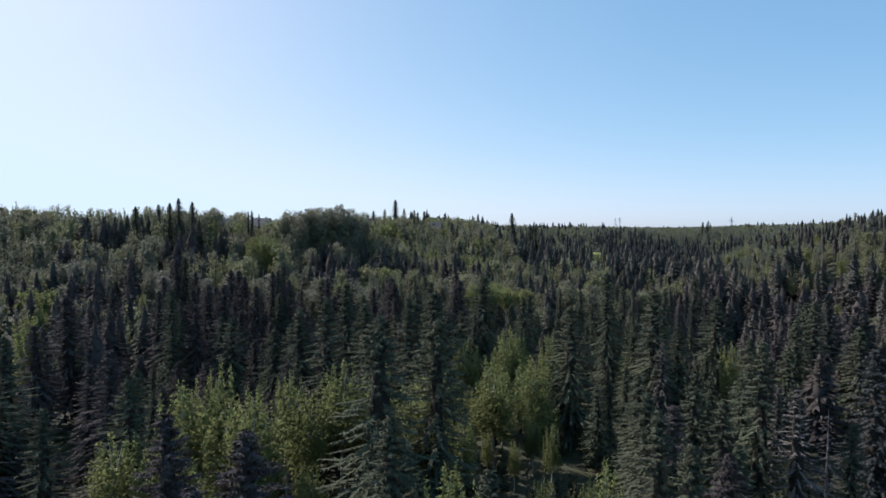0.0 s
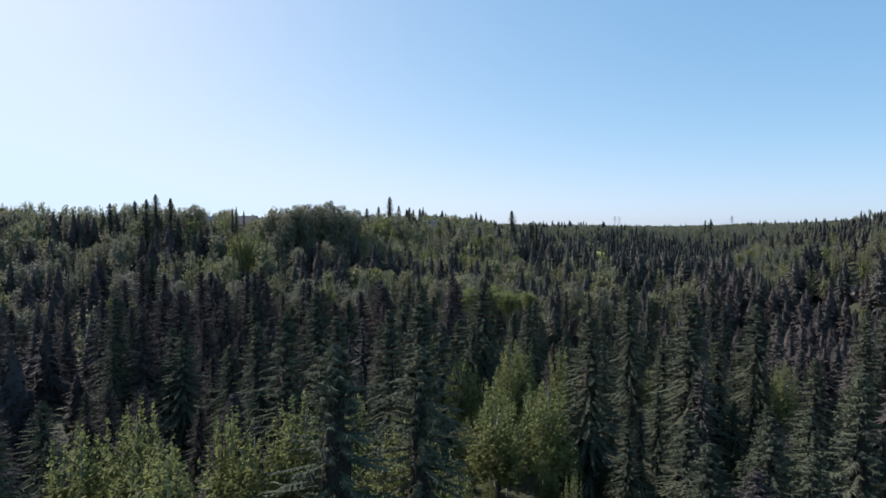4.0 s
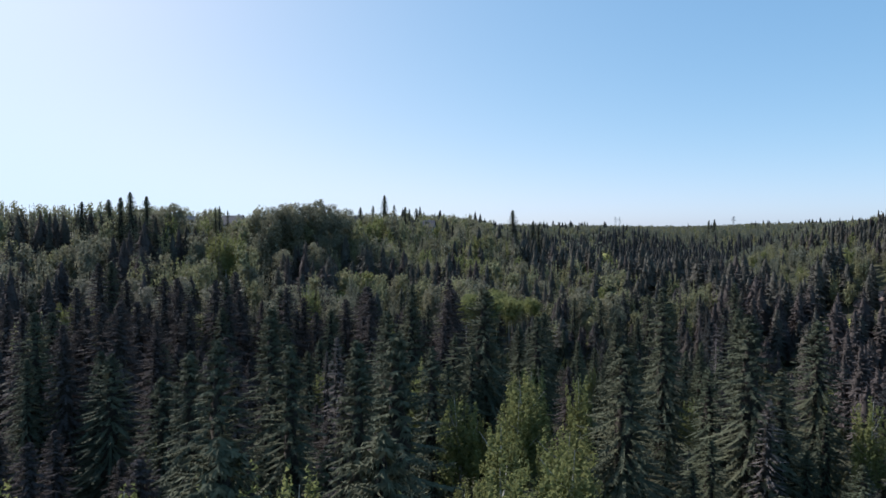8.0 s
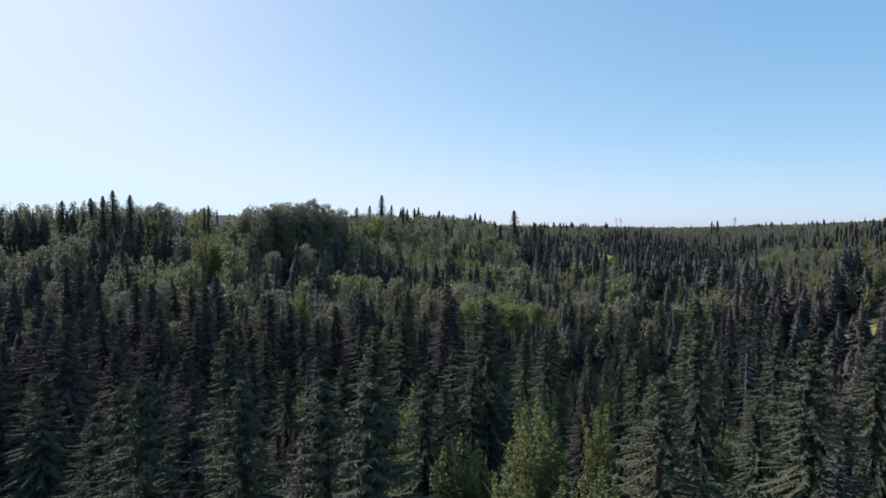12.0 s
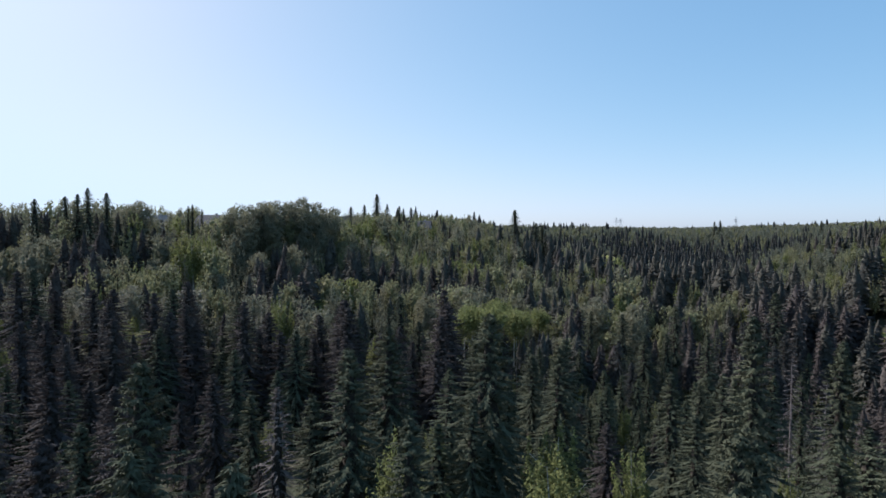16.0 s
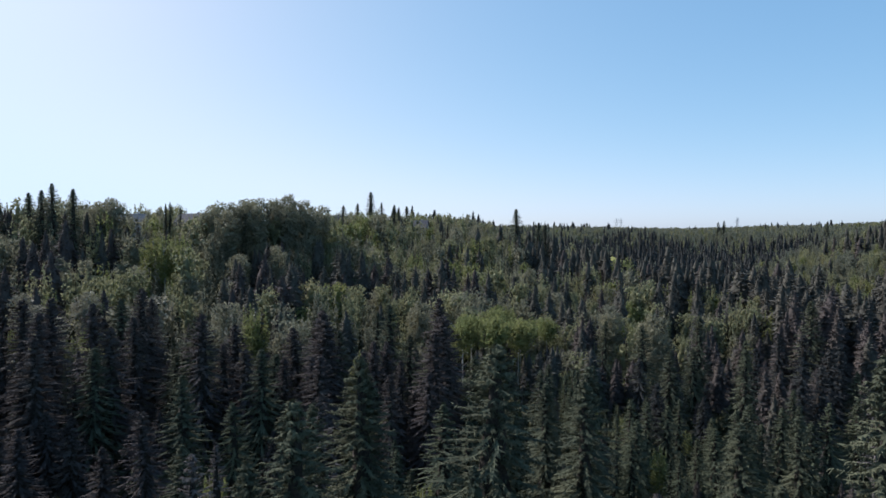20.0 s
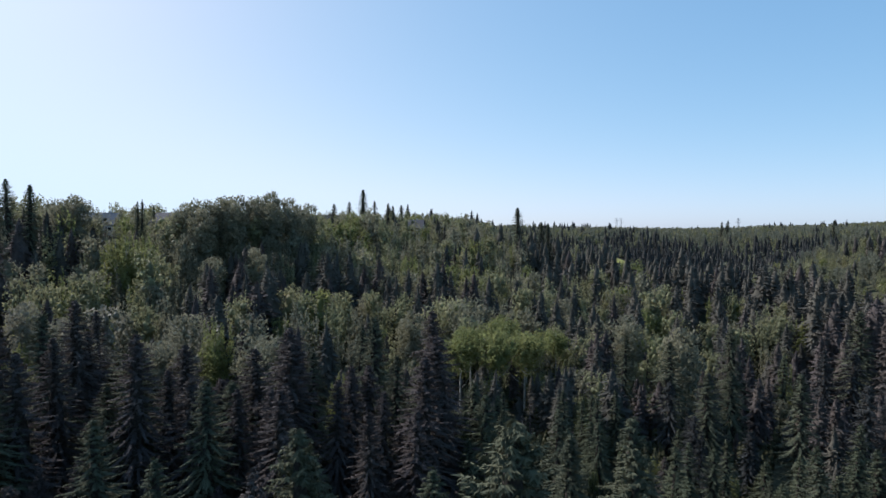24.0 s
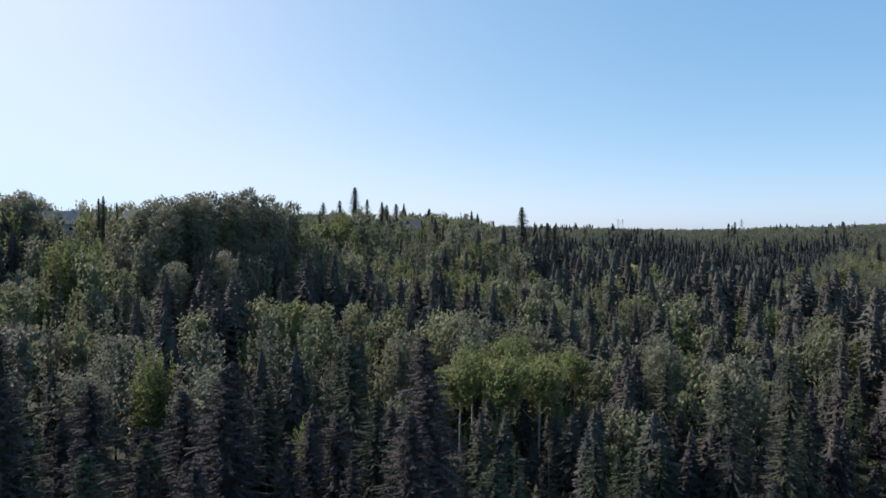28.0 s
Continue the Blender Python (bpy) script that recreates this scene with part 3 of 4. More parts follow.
# single trees: x, y, height of the top
BENCH_SPRUCES = [(-11.6, 89, 34), (-32, 61, 30), (30, 64, 27), (-0.7, 77, 37), (-4.6, 82.6, 35.5), (-41, 111, 29), (-4.9, 116.4, 33.4),
                 (28.6, 126.6, 28.5), (31, 114, 36.5), (-2.4, 128.5, 33.5), (-38, 57, 28), (-27.6, 100, 28.5), (-1, 60, 36), (16, 44.8, 31.5), (17, 42, 30),
                 (42, 62, 25), (-28.5, 114, 27), (-50, 111, 28), (-21.7, 93.6, 32.6), (-5.9, 57.5, 37), (20, 95, 33), (35, 99, 35), (52, 115.6, 32), (-41.6, 82, 26), (40, 102.5, 28.5), (44.8, 124, 32.5), (-15.3, 98.2, 36)]
VALLEY_SPRUCES = [(-16.5, 85, 35.3), (-37.7, 107.6, 29.4), (6, 118.7, 28), (-9, 119.6, 28), (-2.8, 130, 32), (28.6, 121, 25.6),
                  (7.8, 123.6, 35.6), (16.7, 149.7, 25.6), (20.5, 144, 29), (-19.3, 133.5, 24.4), (18.2, 162.4, 24.4),
                  (57, 182, 23.4), (-10, 216, 25), (-5.7, 200, 28.8), (20, 266, 16), (55, 198.5, 20), (-38, 174, 24), (47, 162, 18), (44, 166, 14.6), (-7, 126.8, 30), (37.7, 133.5, 26.7), (-44, 162, 27.6), (18.2, 136, 29.5), (17.9, 155.5, 23), (46.7, 189, 21.7), (40, 210, 24), (65, 219, 24), (90, 217, 27.6), (93, 250, 19)]
CREEK_SPRUCES = [(34.6, 195, 17.5), (22.6, 178, 17), (36.6, 172, 17.2), (39, 170.5, 17), (42, 173, 17), (38.7, 158.7, 16), (41.7, 159.7, 17), (48.2, 168, 17), (51, 169.5, 17.5),
                 (49.6, 163, 16.5), (56, 169, 17), (64, 179.6, 17), (59.5, 169.5, 17), (76, 219, 18), (55.4, 199.7, 17), (62.7, 168, 18), (56.7, 162.4, 17), (83.7, 192.8, 17), (71, 173.3, 17)]
RIM_SPRUCES = [(44.4, 387, 54), (-31, 397, 63), (-45, 396, 56), (-38, 398, 57), (-25, 396, 57.4), (-19, 398, 56.4), (-16, 395, 55), (-12, 397, 55.5), (-130, 280, 55.5), (-123, 275, 56),
               (-117, 272, 58), (-113, 274, 56.4), (-140, 278, 54.5), (56, 392, 47), (60, 396, 46), (382, 880, 54.5), (376, 884, 53), (500, 850, 54), (237, 1029, 52.5), (243, 1034, 51.5), (229, 1031, 51)]
YELLOW_ASPENS = [(-13, 77.5, 28), (-30, 69, 27.7), (-31, 56.8, 26.4), (-19.3, 62.8, 28.7), (10.4, 102.6, 26.4), (12.5, 85.5, 27.2), (-7.9, 75.6, 28.9), (4.3, 101, 27.4), (14, 117, 26.1), (11.7, 105, 28), (-16, 72, 27), (-23, 66, 27), (8, 95, 26), (7, 85, 25.9), (-26, 57, 26), (14, 95, 25.5)]
RIM_ASPENS = [(-76, 257, 44), (-80, 259, 43.2), (-72, 260, 43)]
FLOOR_ASPENS = [(9.5, 212, 25.5), (16, 210, 25.8), (22, 214, 24.4), (12, 222, 24.5), (17.5, 227, 25), (24, 224, 23), (31, 229, 22.4), (21, 235, 24.6)]
COLUMN_SPRUCES = [(-98.5, 309, 53.2), (-96.3, 307, 53.8), (-93.5, 310, 52)]
SILVER_POPLARS = [(-70, 195, 27.4), (-73, 212, 30.6), (-80, 205, 28.5), (-88, 214, 30), (-62, 206, 28.5), (-94, 206, 29), (-102, 213, 30), (-55, 198, 27)]
DOME_POPLARS = [(-51.5, 309, 57.6), (-55, 304, 56.3), (-47, 312, 55.5), (-60, 300, 55.7), (-64, 295, 55.7), (-69, 293, 54.5), (-42, 318, 53.8), (-57, 311, 55.7), (-65, 303, 54.7), (-74, 290, 53.3), (-50, 300, 53.3), (-59, 291, 52.7), (-44, 306, 52.3), (-67, 284, 50.8)]
GREY_POPLARS = [(-108.3, 289.5, 55.6), (-111, 287, 53.6), (-43, 213, 28.6), (-81, 250, 34), (-58, 268, 37), (-47, 273, 39), (-25, 199.5, 27), (-43.4, 202.6, 25),
                  (50, 207.7, 26.4), (47, 228, 26), (-1, 226, 27), (-14, 264, 26), (37.5, 303, 30), (42, 277, 24), (18, 296, 22)]
GREY_SPRUCES = [(36.3, 61.3, 28.8), (-16.6, 133.5, 24.3), (34.5, 96, 27), (-7.5, 136, 28), (-12, 117, 29.5), (-6, 84.5, 32), (43, 78, 25)]
BARE_SNAGS = [(50, 141, 28), (66, 224, 25), (64, 221, 22), (21, 200, 15), (19.5, 198, 13), (53, 139, 25), (38.5, 60.5, 27)]

planted = []  # x, y, top of all trees that stand singly
rng = random.Random(5)
for spots, patterns in ((BENCH_SPRUCES, SPRUCES), (VALLEY_SPRUCES, SPRUCES), (CREEK_SPRUCES, YOUNG), (RIM_SPRUCES, SPRUCES),
                        (YELLOW_ASPENS, ASPENS), (RIM_ASPENS, ASPENS), (FLOOR_ASPENS, TALL_ASPENS), (COLUMN_SPRUCES, SPRUCES), (DOME_POPLARS, POPLARS), (SILVER_POPLARS, SILVERS), (GREY_POPLARS, POPLARS), (GREY_SPRUCES, DEAD), (BARE_SNAGS, SNAGS)):
    for x, y, top in spots:
        tall = top - float(ground_height(x, y))
        plant(patterns, rng, x, y, tall, min(1.35, max(1.15, 18.0 / tall)) * rng.uniform(0.95, 1.2) * (1.25 if patterns is ASPENS else 0.5 if spots is COLUMN_SPRUCES else 1.0))
        planted.append((x, y, top))


def broadleaf_share(x, y):
    """How much of the wood is aspen and poplar, 0 to 1."""
    x, y = np.asarray(x, float), np.asarray(y, float)
    d = rim_distance(x, y)

    def spot(cx, cy, rx, ry):
        return np.exp(-((x - cx) / rx) ** 2 - ((y - cy) / ry) ** 2)

    face = np.interp(d, (-135, -115, -20, 10, 60), (0.0, 0.7, 0.9, 0.94, 0.9))
    face = face * np.interp(x - 0.12 * (y - 300), (25, 55), (1, 0.12))
    leafy = np.maximum.reduce([face, 1.3 * spot(-21, 63, 14, 15), 1.3 * spot(8, 84, 9, 30), 0.95 * spot(-82, 206, 40, 22), 0.95 * spot(26, 245, 40, 50), 0.9 * spot(24, 188, 16, 16), 0.6 * spot(66, 285, 45, 55),
                               np.interp(x - 158, (-6, 8), (0, 1.6)) * np.interp(y, (250, 320, 420, 450), (0.08, 1, 1, 0.1)), 0.04 + 0 * x])
    # second spot: spruces, widened to stand in for a shaded gully as well
    dark = np.maximum.reduce([0.85 * spot(-140, 285, 48, 28), 0.9 * spot(-44, 266, 14, 20), 0.6 * spot(52, 385, 16, 30)])
    return np.clip(leafy * (1 + 0.5 * smooth_noise(x, y, 21, 7)) - dark, 0, 1)


# thick belts of tall spruce and thin, hollow ground before them: x and y from and to, height at most
BELTS = [(-78, 6, 164, 192, 24.5), (36, 96, 186, 216, 19.0), (-62, -44, 108, 160, 22.0)]
HOLLOWS = [(-34, 4, 137, 163)]


def within(x, y, areas):
    x, y = np.asarray(x, float), np.asarray(y, float)
    hit = np.zeros(x.shape, bool)
    for x0, x1, y0, y1, *_ in areas:
        hit |= (x > x0) & (x < x1) & (y > y0 + 4 * smooth_noise(x, y, 9, 51)) & (y < y1 + 4 * smooth_noise(x, y, 9, 52))
    return hit


# open spots without trees: x, y, half widths
CLEARINGS = [(152, 262, 9, 9), (171, 271, 9, 7), (142, 246, 7, 9), (165, 394, 11, 8), (157, 380, 7, 12), (150, 575, 7, 62),
             (-123, 331, 9, 8), (-102, 342, 9, 8), (-53, 416, 9, 8), (-8, 413, 9, 8)]
LOW_WOOD = [(-119, 316, 9, 12), (-99, 326, 8, 12), (-51, 400, 8, 13), (-7, 400, 8, 10)]


def open_spot(x, y, spots=CLEARINGS):
    hit = np.zeros(np.shape(x), bool)
    for cx, cy, rx, ry in spots:
        hit |= ((x - cx) / rx) ** 2 + ((y - cy) / ry) ** 2 < 1
    return hit


# the rest of the forest: jittered grids, coarser with distance
def scatter(x0, x1, y0, y1, step, seed):
    g = np.random.default_rng(seed)
    xs, ys = np.meshgrid(np.arange(x0, x1, step), np.arange(y0, y1, step))
    xs = (xs + (np.arange(xs.shape[0]) % 2)[:, None] * step / 2 + g.uniform(-0.45, 0.45, xs.shape) * step).ravel()
    ys = (ys + g.uniform(-0.45, 0.45, ys.shape) * step).ravel()
    P = np.array(planted)
    ok = (np.abs(xs) < 0.78 * ys + 8) & ~open_spot(xs, ys)
    xs, ys = xs[ok], ys[ok]
    ok = np.array([np.min((P[:, 0] - x) ** 2 + (P[:, 1] - y) ** 2) > 7.5 for x, y in zip(xs, ys)], bool)
    return xs[ok], ys[ok], g


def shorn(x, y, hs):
    """Lowers trees that would hide a single tree from the camera, and caps the rim's tops to fit its view, less so at
    the west end and the knoll.
    """
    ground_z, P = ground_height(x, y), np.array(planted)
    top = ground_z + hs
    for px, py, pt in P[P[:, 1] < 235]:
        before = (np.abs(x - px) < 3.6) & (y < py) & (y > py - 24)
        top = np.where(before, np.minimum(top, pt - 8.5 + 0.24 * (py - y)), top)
    meadow_view = ((x - 134) / 16) ** 2 + ((y - 515) / 85) ** 2 < 1  # kept low so that the camera sees the far meadow
    top = np.where(meadow_view, np.minimum(top, 11.0), top)
    bank_view = ((x - 142) / 15) ** 2 + ((y - 235) / 34) ** 2 < 1  # kept low so that the camera sees the sand bank
    top = np.where(bank_view, np.minimum(top, 15.0), top)
    rim = (rim_distance(x, y) > -16) & (y < 470)
    low = np.interp(x, (-135, -122, -114, -111, -76, -68, -44, -36), (56.5, 54.5, 51.5, 48.8, 48.8, 52.5, 52.8, 52.3)) + 1.2 * smooth_noise(x, y, 8, 91)
    return np.maximum(np.where(rim, np.minimum(top, low), top) - ground_z, 5.0)


def height_of(x, y, lf, u):
    """How tall the trees of a spot grow; u: 0 to 1."""
    creek = np.interp(y, (135, 165, 205, 260), (1.0, 0.66, 0.72, 0.9)) * np.where(np.asarray(x) < -20, 1.12, 1.0)
    creek = np.minimum(creek, 1.0)
    patch = 1 + np.where(lf, 0.3, 0.16) * smooth_noise(x, y, 14, 12)
    patch = np.where(open_spot(x, y, LOW_WOOD), 0.8, patch)
    xa, ya = np.asarray(x, float), np.asarray(y, float)
    patch = patch * np.where((xa > 8) & (ya > 118) & (ya < 156), 0.68, np.where((xa < -8) & (ya > 118) & (ya < 146), 0.76, 1.0))
    patch = patch * np.where((xa > 150) & (ya > 300) & np.asarray(lf, bool), 0.66, 1.0)
    patch = patch * np.where((xa > 92) & (ya > 190) & (ya < 335) & ~np.asarray(lf, bool), 1.22, 1.0)
    return np.where(lf, 9.0 + 10.0 * u, np.where(u < 0.35, 8.0 + 11.0 * u, 13.5 + 13.5 * (u - 0.35)) * np.interp(rim_distance(np.asarray(x), np.asarray(y)), (-40, -10), (1, 0.68))) * creek * patch


xs, ys, g = scatter(-110, 110, 24, 205, 7.2, 3)
gap = (smooth_noise(xs, ys, 11, 33) < -0.9) | (within(xs, ys, HOLLOWS) & (g.random(len(xs)) < 0.35)) | within(xs, ys, BELTS)
xs, ys = xs[~gap], ys[~gap]
ex, ey, g6 = scatter(-80, 98, 104, 220, 6.2, 43)
keep = within(ex, ey, BELTS)
xs, ys = np.concatenate([xs, ex[keep]]), np.concatenate([ys, ey[keep]])
belt = within(xs, ys, BELTS)
# a thicket of young spruce before the aspens of the valley floor
tx, ty, g9 = scatter(0, 48, 148, 240, 4.8, 97)
thicket = np.concatenate([np.zeros(len(xs), bool), np.ones(len(tx), bool)])
xs, ys, belt = np.concatenate([xs, tx]), np.concatenate([ys, ty]), np.concatenate([belt, np.zeros(len(tx), bool)])
lf = (g.random(len(xs)) < broadleaf_share(xs, ys)) & ~belt & ~thicket
hs = height_of(xs, ys, lf, g.random(len(xs)))
for x0, x1, y0, y1, tall in BELTS:
    m = belt & (xs > x0) & (xs < x1) & (ys > y0 - 5) & (ys < y1 + 5)
    hs[m] = tall * (1 - 0.32 * g.random(int(m.sum())) ** 1.4)
hs[thicket] = g9.uniform(6.5, 12.5, len(tx)) * np.interp(ty, (188, 204), (1.0, 0.6))
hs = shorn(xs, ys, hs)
# those of the flight's own corridor stand singly, up to a number of each kind
order = np.argsort(np.maximum(np.abs(xs) / 52, np.abs(ys - 110) / 78))
room = {"spruce": 300 - 100, "young": 280, "leafy": 300 - 40}
rest = []
for i in order:
    kind = "leafy" if lf[i] else "young" if hs[i] < 16.5 else "spruce"
    if room[kind] > 0:
        room[kind] -= 1
        # left, belt and right-hand stands mostly take the shade-toned needles
        dusky = rng.random() < (0.85 if xs[i] < -8 or (ys[i] > 160 and xs[i] < 8) else 0.85 if xs[i] > 40 and ys[i] > 176 else 0.2 if xs[i] > 45 else 0.08)
        # right of 40 m the darkest needles stand in for blocked sun
        dim = SHADED if xs[i] > 40 else BROWN_SHADED
        plant({"leafy": ASPENS, "young": dim if dusky else YOUNG, "spruce": dim if dusky else SPRUCES}[kind], rng, xs[i], ys[i], float(hs[i]), rng.uniform(1.15, 1.5) * (1.1 if kind == "young" else 1))
    else:
        rest.append(i)

rng2 = random.Random(77)


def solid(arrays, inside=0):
    """A template for woods(): a trunk is added, and the crown's first faces, inside in number, share its dark colour.
    """
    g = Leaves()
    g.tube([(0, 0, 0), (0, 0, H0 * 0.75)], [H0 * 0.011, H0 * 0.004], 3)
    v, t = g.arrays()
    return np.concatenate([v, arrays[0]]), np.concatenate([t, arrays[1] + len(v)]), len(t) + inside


def plain_spruce(r, tiers, per, thick, forked=True):
    return solid(tiered_crown(rng2, H0, r, tiers, per, 0.12, thick, forked))


MID_SPRUCE = [plain_spruce(r, 25, 8, 1.0) for r in (4.4, 3.8, 4.9, 3.4)]
MID_LEAFY = [solid(poplar_crown(rng2, H0, r, c, 34, 0.64, b, True)) for r, c, b in ((5.0, 15, 0.3), (5.8, 16, 0.34), (4.0, 13, 0.2))] + [solid(aspen_crown(rng2, H0, r, 8, 56, 0.6, 0.2, True, 4)) for r in (4.6, 5.4, 3.8)]
BACK_SPRUCE = [plain_spruce(r, 18, 8, 1.7, False) for r in (4.2, 3.6, 4.7)]
BACK_LEAFY = [solid(poplar_crown(rng2, H0, r, c, 26, 0.8, b, True)) for r, c, b in ((5.2, 12, 0.25), (6.0, 13, 0.3), (4.0, 10, 0.15))] + [solid(aspen_crown(rng2, H0, r, 6, 44, 0.75, 0.15, True, 4)) for r in (4.6, 5.2)]
FAR_SPRUCE = [plain_spruce(r, 9, 7, 2.8, False) for r in (4.4, 3.8)]
FAR_LEAFY = [solid(poplar_crown(rng2, H0, r, 4, 11, 1.9, 0.12, True)) for r in (4.6, 5.4)]
SHRUB = [solid(poplar_crown(rng2, H0, r, 3, 8, 2.6, 0.15, True)) for r in (11.0, 9.0, 13.0)]


def stand(templates_s, templates_l, xs, ys, lf, hs, g, needles=NEEDLES_FAR, pale=0.0, upland=False):
    """A stretch of forest: spruces, and broadleaves in silvery, yellow, green and grey-green kinds."""
    silver = lf & (((xs + 84) / 60) ** 2 + ((ys - 208) / 25) ** 2 < 0.5 + 0.6 * smooth_noise(xs, ys, 12, 61))
    tone = 0.55 * g.uniform(-1, 1, len(xs)) + 0.6 * smooth_noise(xs, ys, 24, 71) + np.where((xs > 145) & (ys > 300) & (ys < 460), -0.05, 0.0)
    tone = tone + np.interp(xs, (-110, 30), (-0.25, 0.12)) - pale
    broad = lf & ~silver
    # the shade tone is commonest at both sides, nearer than 235 m
    dusky = (ys < 385) & (g.random(len(xs)) < np.where(((xs < -8) | (xs > 36)) & (ys < 235), 0.8, np.where(xs < -15, 0.4, np.where(xs > 70, 0.15, 0.1))))
    for m, tm, kind, mat, label, cat in ((silver, templates_l, "silver_poplar_woods", SILVER_LEAF, "silvery green poplars glinting in the sun", "poplar woods"),
                                         (~lf & ~dusky, templates_s, "spruce_woods", needles, "dense dark spruce forest in the ravine", "spruce forest"),
                                         (~lf & dusky, templates_s, "dusky_spruce_woods", BROWN_SHADE_NEEDLES, "dense brown-green spruce forest in the ravine, partly toned as shade", "spruce forest"),
                                         (broad & (tone > 0.42), templates_l, "aspen_woods", ASPEN_LEAF, "yellow-green aspens on the valley slopes", "broadleaf woods"),
                                         (broad & (tone <= 0.42) & (tone > -0.1), templates_l, "green_poplar_woods", GREEN_LEAF, "mid-green poplars on the valley slopes", "broadleaf woods"),
                                         (broad & (tone <= -0.1), templates_l, "grey_poplar_woods", HAZE_LEAF if upland else POPLAR_LEAF, "grey-green poplars on the valley slopes", "broadleaf woods")):
        if m.any():
            woods(kind, label, cat, tm, xs[m], ys[m], hs[m], g.uniform(*((1.05, 1.45) if mat in (needles, BROWN_SHADE_NEEDLES) else (0.85, 1.25)), int(m.sum())), mat, g)


# the middle distance
i = np.array(rest, int)
mx, my, g2 = scatter(-240, 230, 30, 300, 6.2, 9)
out = ~((mx > -110) & (mx < 110) & (my < 205)) & ~within(mx, my, BELTS)
mx, my = np.concatenate([mx[out], xs[i]]), np.concatenate([my[out], ys[i]])
ml = g2.random(len(mx)) < broadleaf_share(mx, my)
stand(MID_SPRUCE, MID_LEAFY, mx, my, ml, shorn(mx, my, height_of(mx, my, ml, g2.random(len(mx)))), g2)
# the rim and the bend of the valley
bx, by, g4 = scatter(-330, 330, 300, 470, 6.2, 29)
keep = (rim_distance(bx, by) < 75) & ~((bx > 146) & (bx < 268) & (by < 448))
bx, by = bx[keep], by[keep]
bl = g4.random(len(bx)) < broadleaf_share(bx, by)
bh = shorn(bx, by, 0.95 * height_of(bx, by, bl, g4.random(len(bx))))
bend = (bx > 70) & (by > 385)
bh = np.where(bend & ~bl, 0.72 * bh, bh)
stand(BACK_SPRUCE, BACK_LEAFY, bx[~bend], by[~bend], bl[~bend], bh[~bend], g4)
# the bend's spruces are coloured darker and bluer in place of haze
stand(BACK_SPRUCE, BACK_LEAFY, bx[bend], by[bend], bl[bend], bh[bend], g4, HAZE_SHADE_NEEDLES)
# low aspen and poplar on the spur across the bend
px_, py_, g7 = scatter(146, 268, 300, 448, 4.8, 59)
pl_ = g7.random(len(px_)) < np.where(py_ > 385, 0.93, np.interp(px_, (188, 206), (0.95, 0.5)))
stand(BACK_SPRUCE, BACK_LEAFY, px_, py_, pl_, np.where(pl_, g7.uniform(6.0, 10.5, len(px_)), g7.uniform(9.0, 13.5, len(px_))), g7, NEEDLES_FAR, 0.28, True)
# the far valley and the upland to the skyline
fx, fy, g3 = scatter(-60, 1250, 470, 1150, 7.6, 19)
keep = rim_distance(fx, fy) < 60
fx, fy = fx[keep], fy[keep]
fl = g3.random(len(fx)) < np.interp(ground_height(fx, fy), (12, 24), (0.05, 0.85)) + 0.35 * smooth_noise(fx, fy, 90, 4)
# far spruces and leaves carry the haze in their base colours
stand(FAR_SPRUCE, FAR_LEAFY, fx, fy, fl, shorn(fx, fy, np.where(fl, 9 + 6 * g3.random(len(fx)), 8 + 12 * g3.random(len(fx)) ** 1.7)), g3, HAZE_SHADE_NEEDLES, 0.5, True)


# the forest goes on beside and behind the flight's start
ox, oy = np.meshgrid(np.arange(-130, 131, 7.0), np.arange(-62, 160, 7.0))
g8 = np.random.default_rng(81)
ox, oy = (ox + g8.uniform(-3, 3, ox.shape)).ravel(), (oy + g8.uniform(-3, 3, oy.shape)).ravel()
keep = (np.abs(ox) > 0.78 * oy + 10) | (oy < 22)
ox, oy = ox[keep], oy[keep]
ol = g8.random(len(ox)) < 0.12
stand(BACK_SPRUCE, BACK_LEAFY, ox, oy, ol, g8.uniform(9, 18, len(ox)), g8)


# brush under the trees
sx, sy, g5 = scatter(-120, 130, 40, 290, 5.2, 39)
bx2, by2, _ = scatter(-4, 56, 160, 256, 3.4, 69)
sx, sy = np.concatenate([sx, bx2]), np.concatenate([sy, by2])
woods("brush", "low green brush under the forest trees, coloured dark for shade", "brush", SHRUB, sx, sy, g5.uniform(2.0, 5.0, len(sx)), g5.uniform(0.7, 1.2, len(sx)), BRUSH_LEAF, g5)


# ---- clearings and the sand bank ----
def mound(name, cx, cy, rx, ry, mat, label, category, bulge, seed):
    """A patch of uneven open ground, a little proud of the forest floor."""
    u = np.linspace(-1, 1, 25)
    ux, uy = np.meshgrid(u, u)
    px, py = cx + ux * rx * np.sqrt(1 - uy * uy / 2), cy + uy * ry * np.sqrt(1 - ux * ux / 2)
    rim = np.clip(1 - (ux ** 4 + uy ** 4), 0, 1)
    pz = ground_height(px, py) - 0.3 + rim * (0.5 + bulge * (0.75 + 0.5 * smooth_noise(px, py, 2.6, seed) + 0.25 * smooth_noise(px, py, 0.9, seed + 1)))
    kk = np.arange(625).reshape(25, 25)
    qq = np.stack([kk[:-1, :-1], kk[:-1, 1:], kk[1:, 1:], kk[1:, :-1]], -1).reshape(-1, 4)
    return tagged(new(name, mesh_of(name, np.stack([px, py, pz], -1).reshape(-1, 3), np.concatenate([qq[:, [0, 1, 2]], qq[:, [0, 2, 3]]]), [mat])),
                  label, category, kind="structure")


mound("grass_clearing", 152, 260, 10, 9, GRASS, "sunlit yellow-green grass in a small clearing", "grass", 0.4, 3)
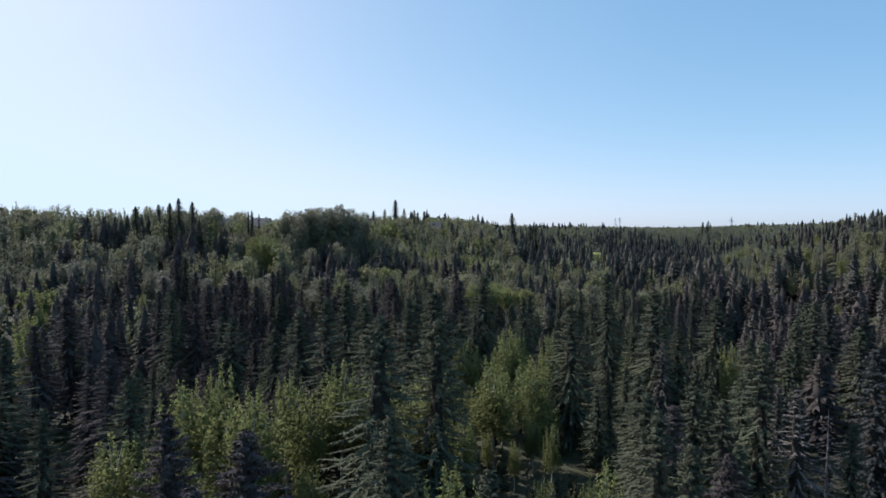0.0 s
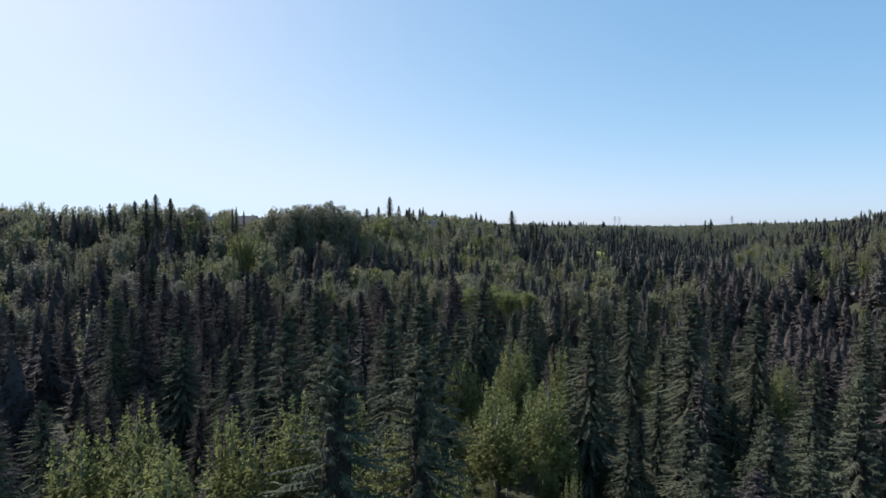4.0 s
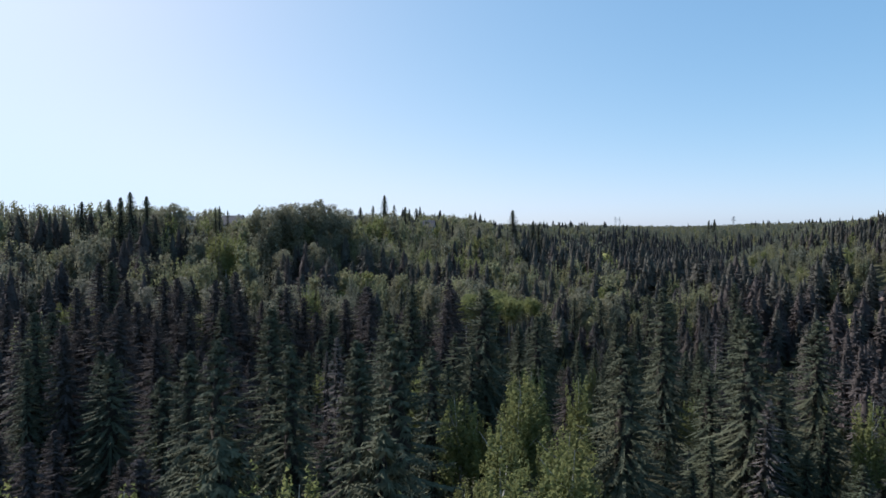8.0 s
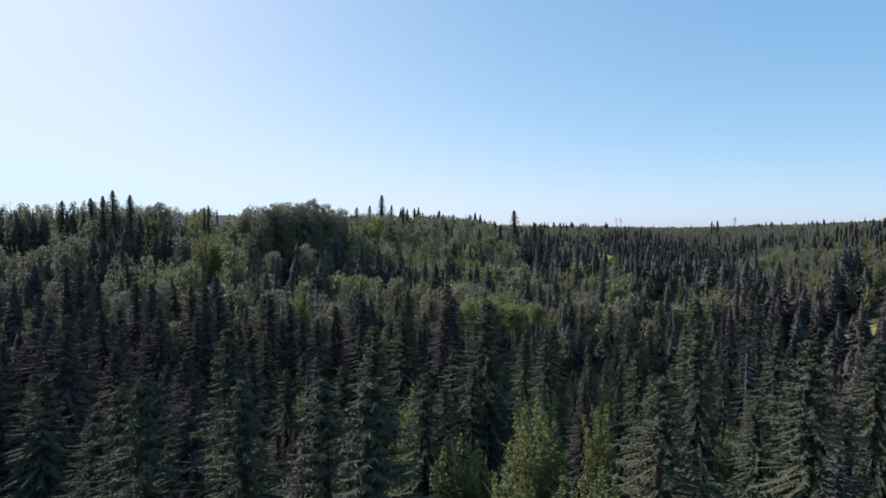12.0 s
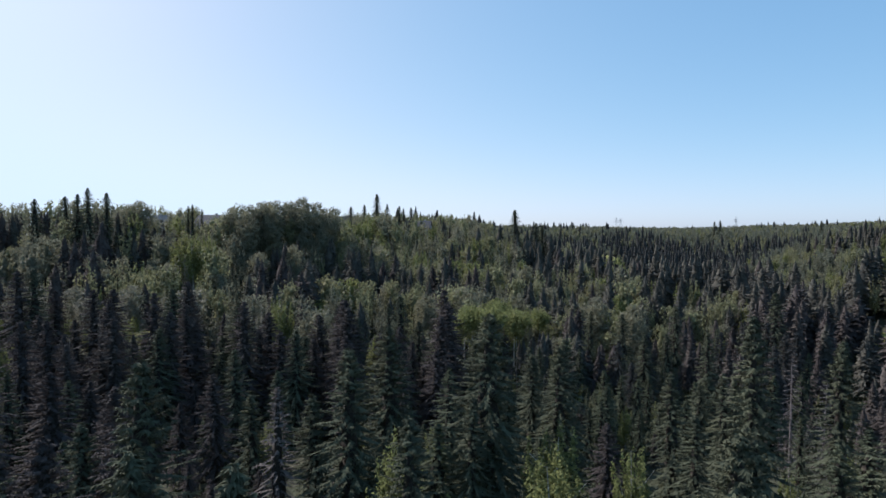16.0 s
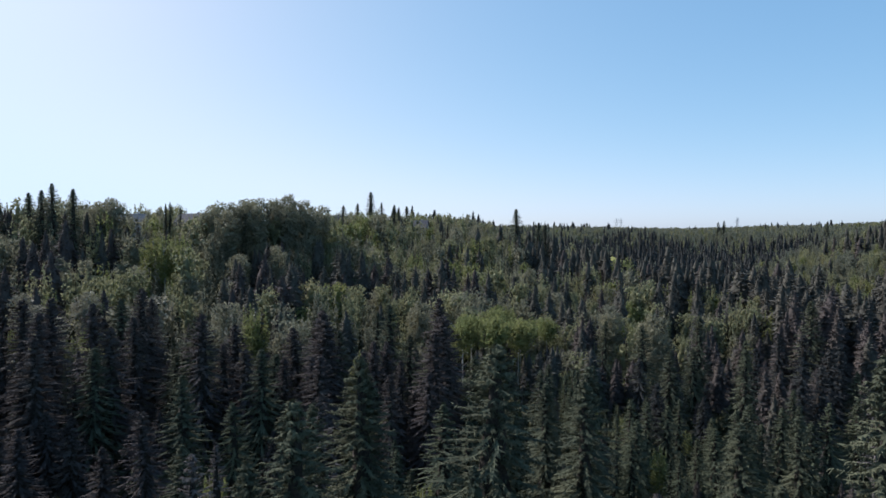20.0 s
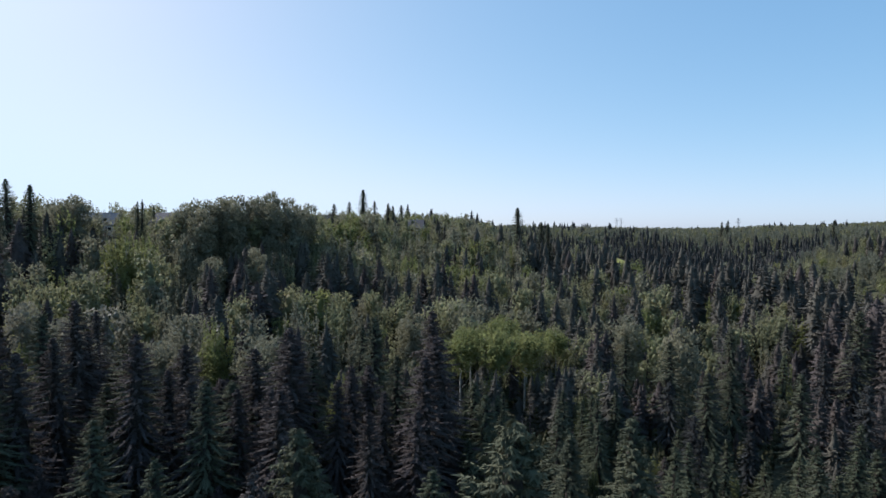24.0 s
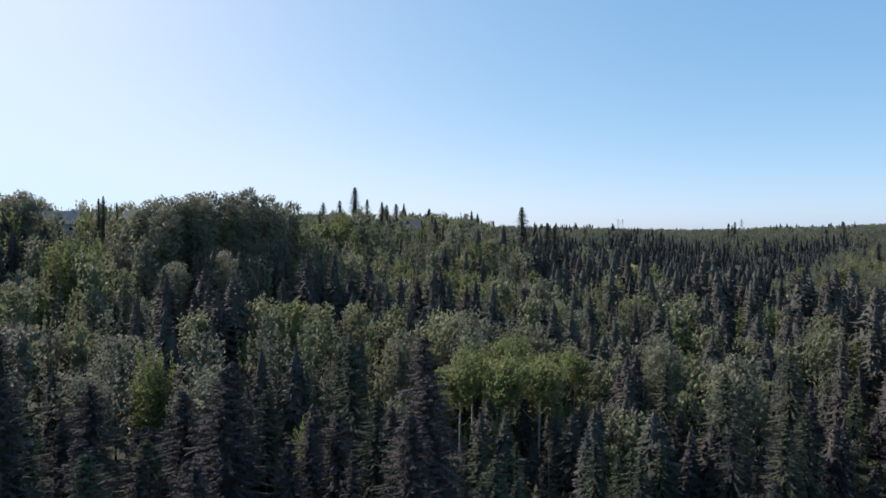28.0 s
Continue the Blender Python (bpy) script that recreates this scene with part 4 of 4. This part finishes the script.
mound("grass_clearing", 166, 396, 12, 9, GRASS, "sunlit yellow-green grass at the foot of a slope", "grass", 1.0, 5)
mound("grass_clearing", 151, 585, 6, 42, GRASS, "pale dry meadow far down the valley", "grass", 0.5, 7)
mound("sand_bank", 172, 272, 8, 8, SAND, "bare pinkish sand bank slumped from the slope", "sand bank", 0.9, 9)


# ---- houses along the rim ----
def box(bm, x0, x1, y0, y1, z0, z1):
    v = [bm.verts.new(p) for p in ((x0, y0, z0), (x1, y0, z0), (x1, y1, z0), (x0, y1, z0), (x0, y0, z1), (x1, y0, z1), (x1, y1, z1), (x0, y1, z1))]
    for f in ((0, 3, 2, 1), (4, 5, 6, 7), (0, 1, 5, 4), (1, 2, 6, 5), (2, 3, 7, 6), (3, 0, 4, 7)):
        bm.faces.new([v[i] for i in f])


def piece(name, mat, parent, build, label=""):
    bm = bmesh.new()
    build(bm)
    me = bpy.data.meshes.new(name)
    bm.to_mesh(me)
    bm.free()
    me.materials.append(mat)
    return part(name, me, parent, label)


def house(x, y, turn, wide, deep, eaves, ridge, roof_mat, label):
    """A two-storey suburban house with a gabled roof."""
    root = tagged(new("house"), label, "house", "houses along the rim")
    w, d = wide / 2, deep / 2

    def gable(bm):
        for side in (-1, 1):
            p = [(-w - 0.5, side * (d + 0.5), eaves - 0.25), (w + 0.5, side * (d + 0.5), eaves - 0.25), (w + 0.5, 0, ridge), (-w - 0.5, 0, ridge)]
            low = [bm.verts.new(c) for c in p]
            top = [bm.verts.new((c[0], c[1], c[2] + 0.22)) for c in p]
            for f in (low[::-1], top):
                bm.faces.new(f)
            for i in range(4):
                bm.faces.new((low[i], low[(i + 1) % 4], top[(i + 1) % 4], top[i]))

    def walls(bm):
        box(bm, -w, w, -d, d, -0.5, eaves)
        for sx in (-w, w):
            bm.faces.new([bm.verts.new(c) for c in ((sx, -d, eaves), (sx, d, eaves), (sx, 0, ridge - 0.15))])

    piece("wall", STUCCO, root, walls)
    roof = piece("roof", roof_mat, root, gable)
    piece("chimney", STUCCO, roof, lambda bm: box(bm, w * 0.4, w * 0.4 + 0.9, 0.6, 1.3, eaves, ridge + 0.9))
    for storey in (1.0, 3.9):
        for k_i in range(3):
            cx = (k_i - 1) * wide * 0.3
            win = piece("window", WINDOW_FRAME, root, lambda bm: box(bm, cx - 0.75, cx + 0.75, -d - 0.08, -d + 0.02, storey, storey + 1.4))
            piece("pane", GLASS, win, lambda bm: box(bm, cx - 0.62, cx + 0.62, -d - 0.10, -d - 0.07, storey + 0.12, storey + 1.28))
    root.matrix_basis = pose(x, y, float(ground_height(x, y)), 0, 0, turn)
    return root


house(-123, 331, 15, 13, 10, 6.2, 10.6, PALE_SHINGLE, "two-storey house with a pale grey roof behind trees")
house(-102, 342, -20, 12, 9, 7.0, 11.6, SHINGLE, "two-storey house with a dark roof behind trees")
house(-53, 416, 10, 14, 10, 6.4, 10.8, SHINGLE, "two-storey house with a dark shingle roof on the rim")
house(-8, 413, -8, 13, 10, 6.2, 10.4, SHINGLE, "house with a dark shingle roof among spruces")


# ---- power pylons on the skyline ----
def pylon(x, y, tall):
    root = tagged(new("power_pylon"), "grey steel lattice power pylon on the far skyline", "pylon", "pylons on the skyline")

    def rod(bm, p, q, r=0.08):
        p, q = Vector(p), Vector(q)
        m = Matrix.Translation((p + q) / 2) @ (q - p).to_track_quat("Z", "Y").to_matrix().to_4x4()
        bmesh.ops.create_cone(bm, cap_ends=True, segments=4, radius1=r, radius2=r, depth=(q - p).length, matrix=m)

    def corner(i, h):
        r = 3.2 * (1 - h / tall) + 0.5
        return ((1, 1), (-1, 1), (-1, -1), (1, -1))[i][0] * r, ((1, 1), (-1, 1), (-1, -1), (1, -1))[i][1] * r, h

    for i in range(4):
        piece("leg", STEEL, root, lambda bm: rod(bm, corner(i, -0.5), corner(i, tall), 0.13))

    def bracing(bm):
        levels = [tall * f for f in (0, 0.22, 0.42, 0.6, 0.76, 0.9)]
        for h0, h1 in zip(levels, levels[1:]):
            for i in range(4):
                rod(bm, corner(i, h0), corner((i + 1) % 4, h1), 0.06)
                rod(bm, corner((i + 1) % 4, h0), corner(i, h1), 0.06)

    piece("bracing", STEEL, root, bracing)
    for h, reach in ((0.7, 8.5), (0.83, 7.0), (0.95, 5.5)):
        piece("crossarm", STEEL, root, lambda bm: (rod(bm, (-reach, 0, tall * h), (reach, 0, tall * h), 0.12), rod(bm, (-reach, 0, tall * h), (0, 0, tall * h + 2)), rod(bm, (reach, 0, tall * h), (0, 0, tall * h + 2))))
    root.matrix_basis = pose(x, y, float(ground_height(x, y)), 0, 0, 12)


for x, y, tall in ((452, 1600, 37), (475, 1640, 36), (765, 1620, 35), (785, 1660, 34)):
    pylon(x, y, tall)

# the patterns themselves are not part of the place
for ob in SPRUCES + BROWN_SHADED + SHADED + YOUNG + ASPENS + TALL_ASPENS + POPLARS + SILVERS + DEAD + SNAGS:
    for o in list(ob.children_recursive) + [ob]:
        bpy.data.objects.remove(o)
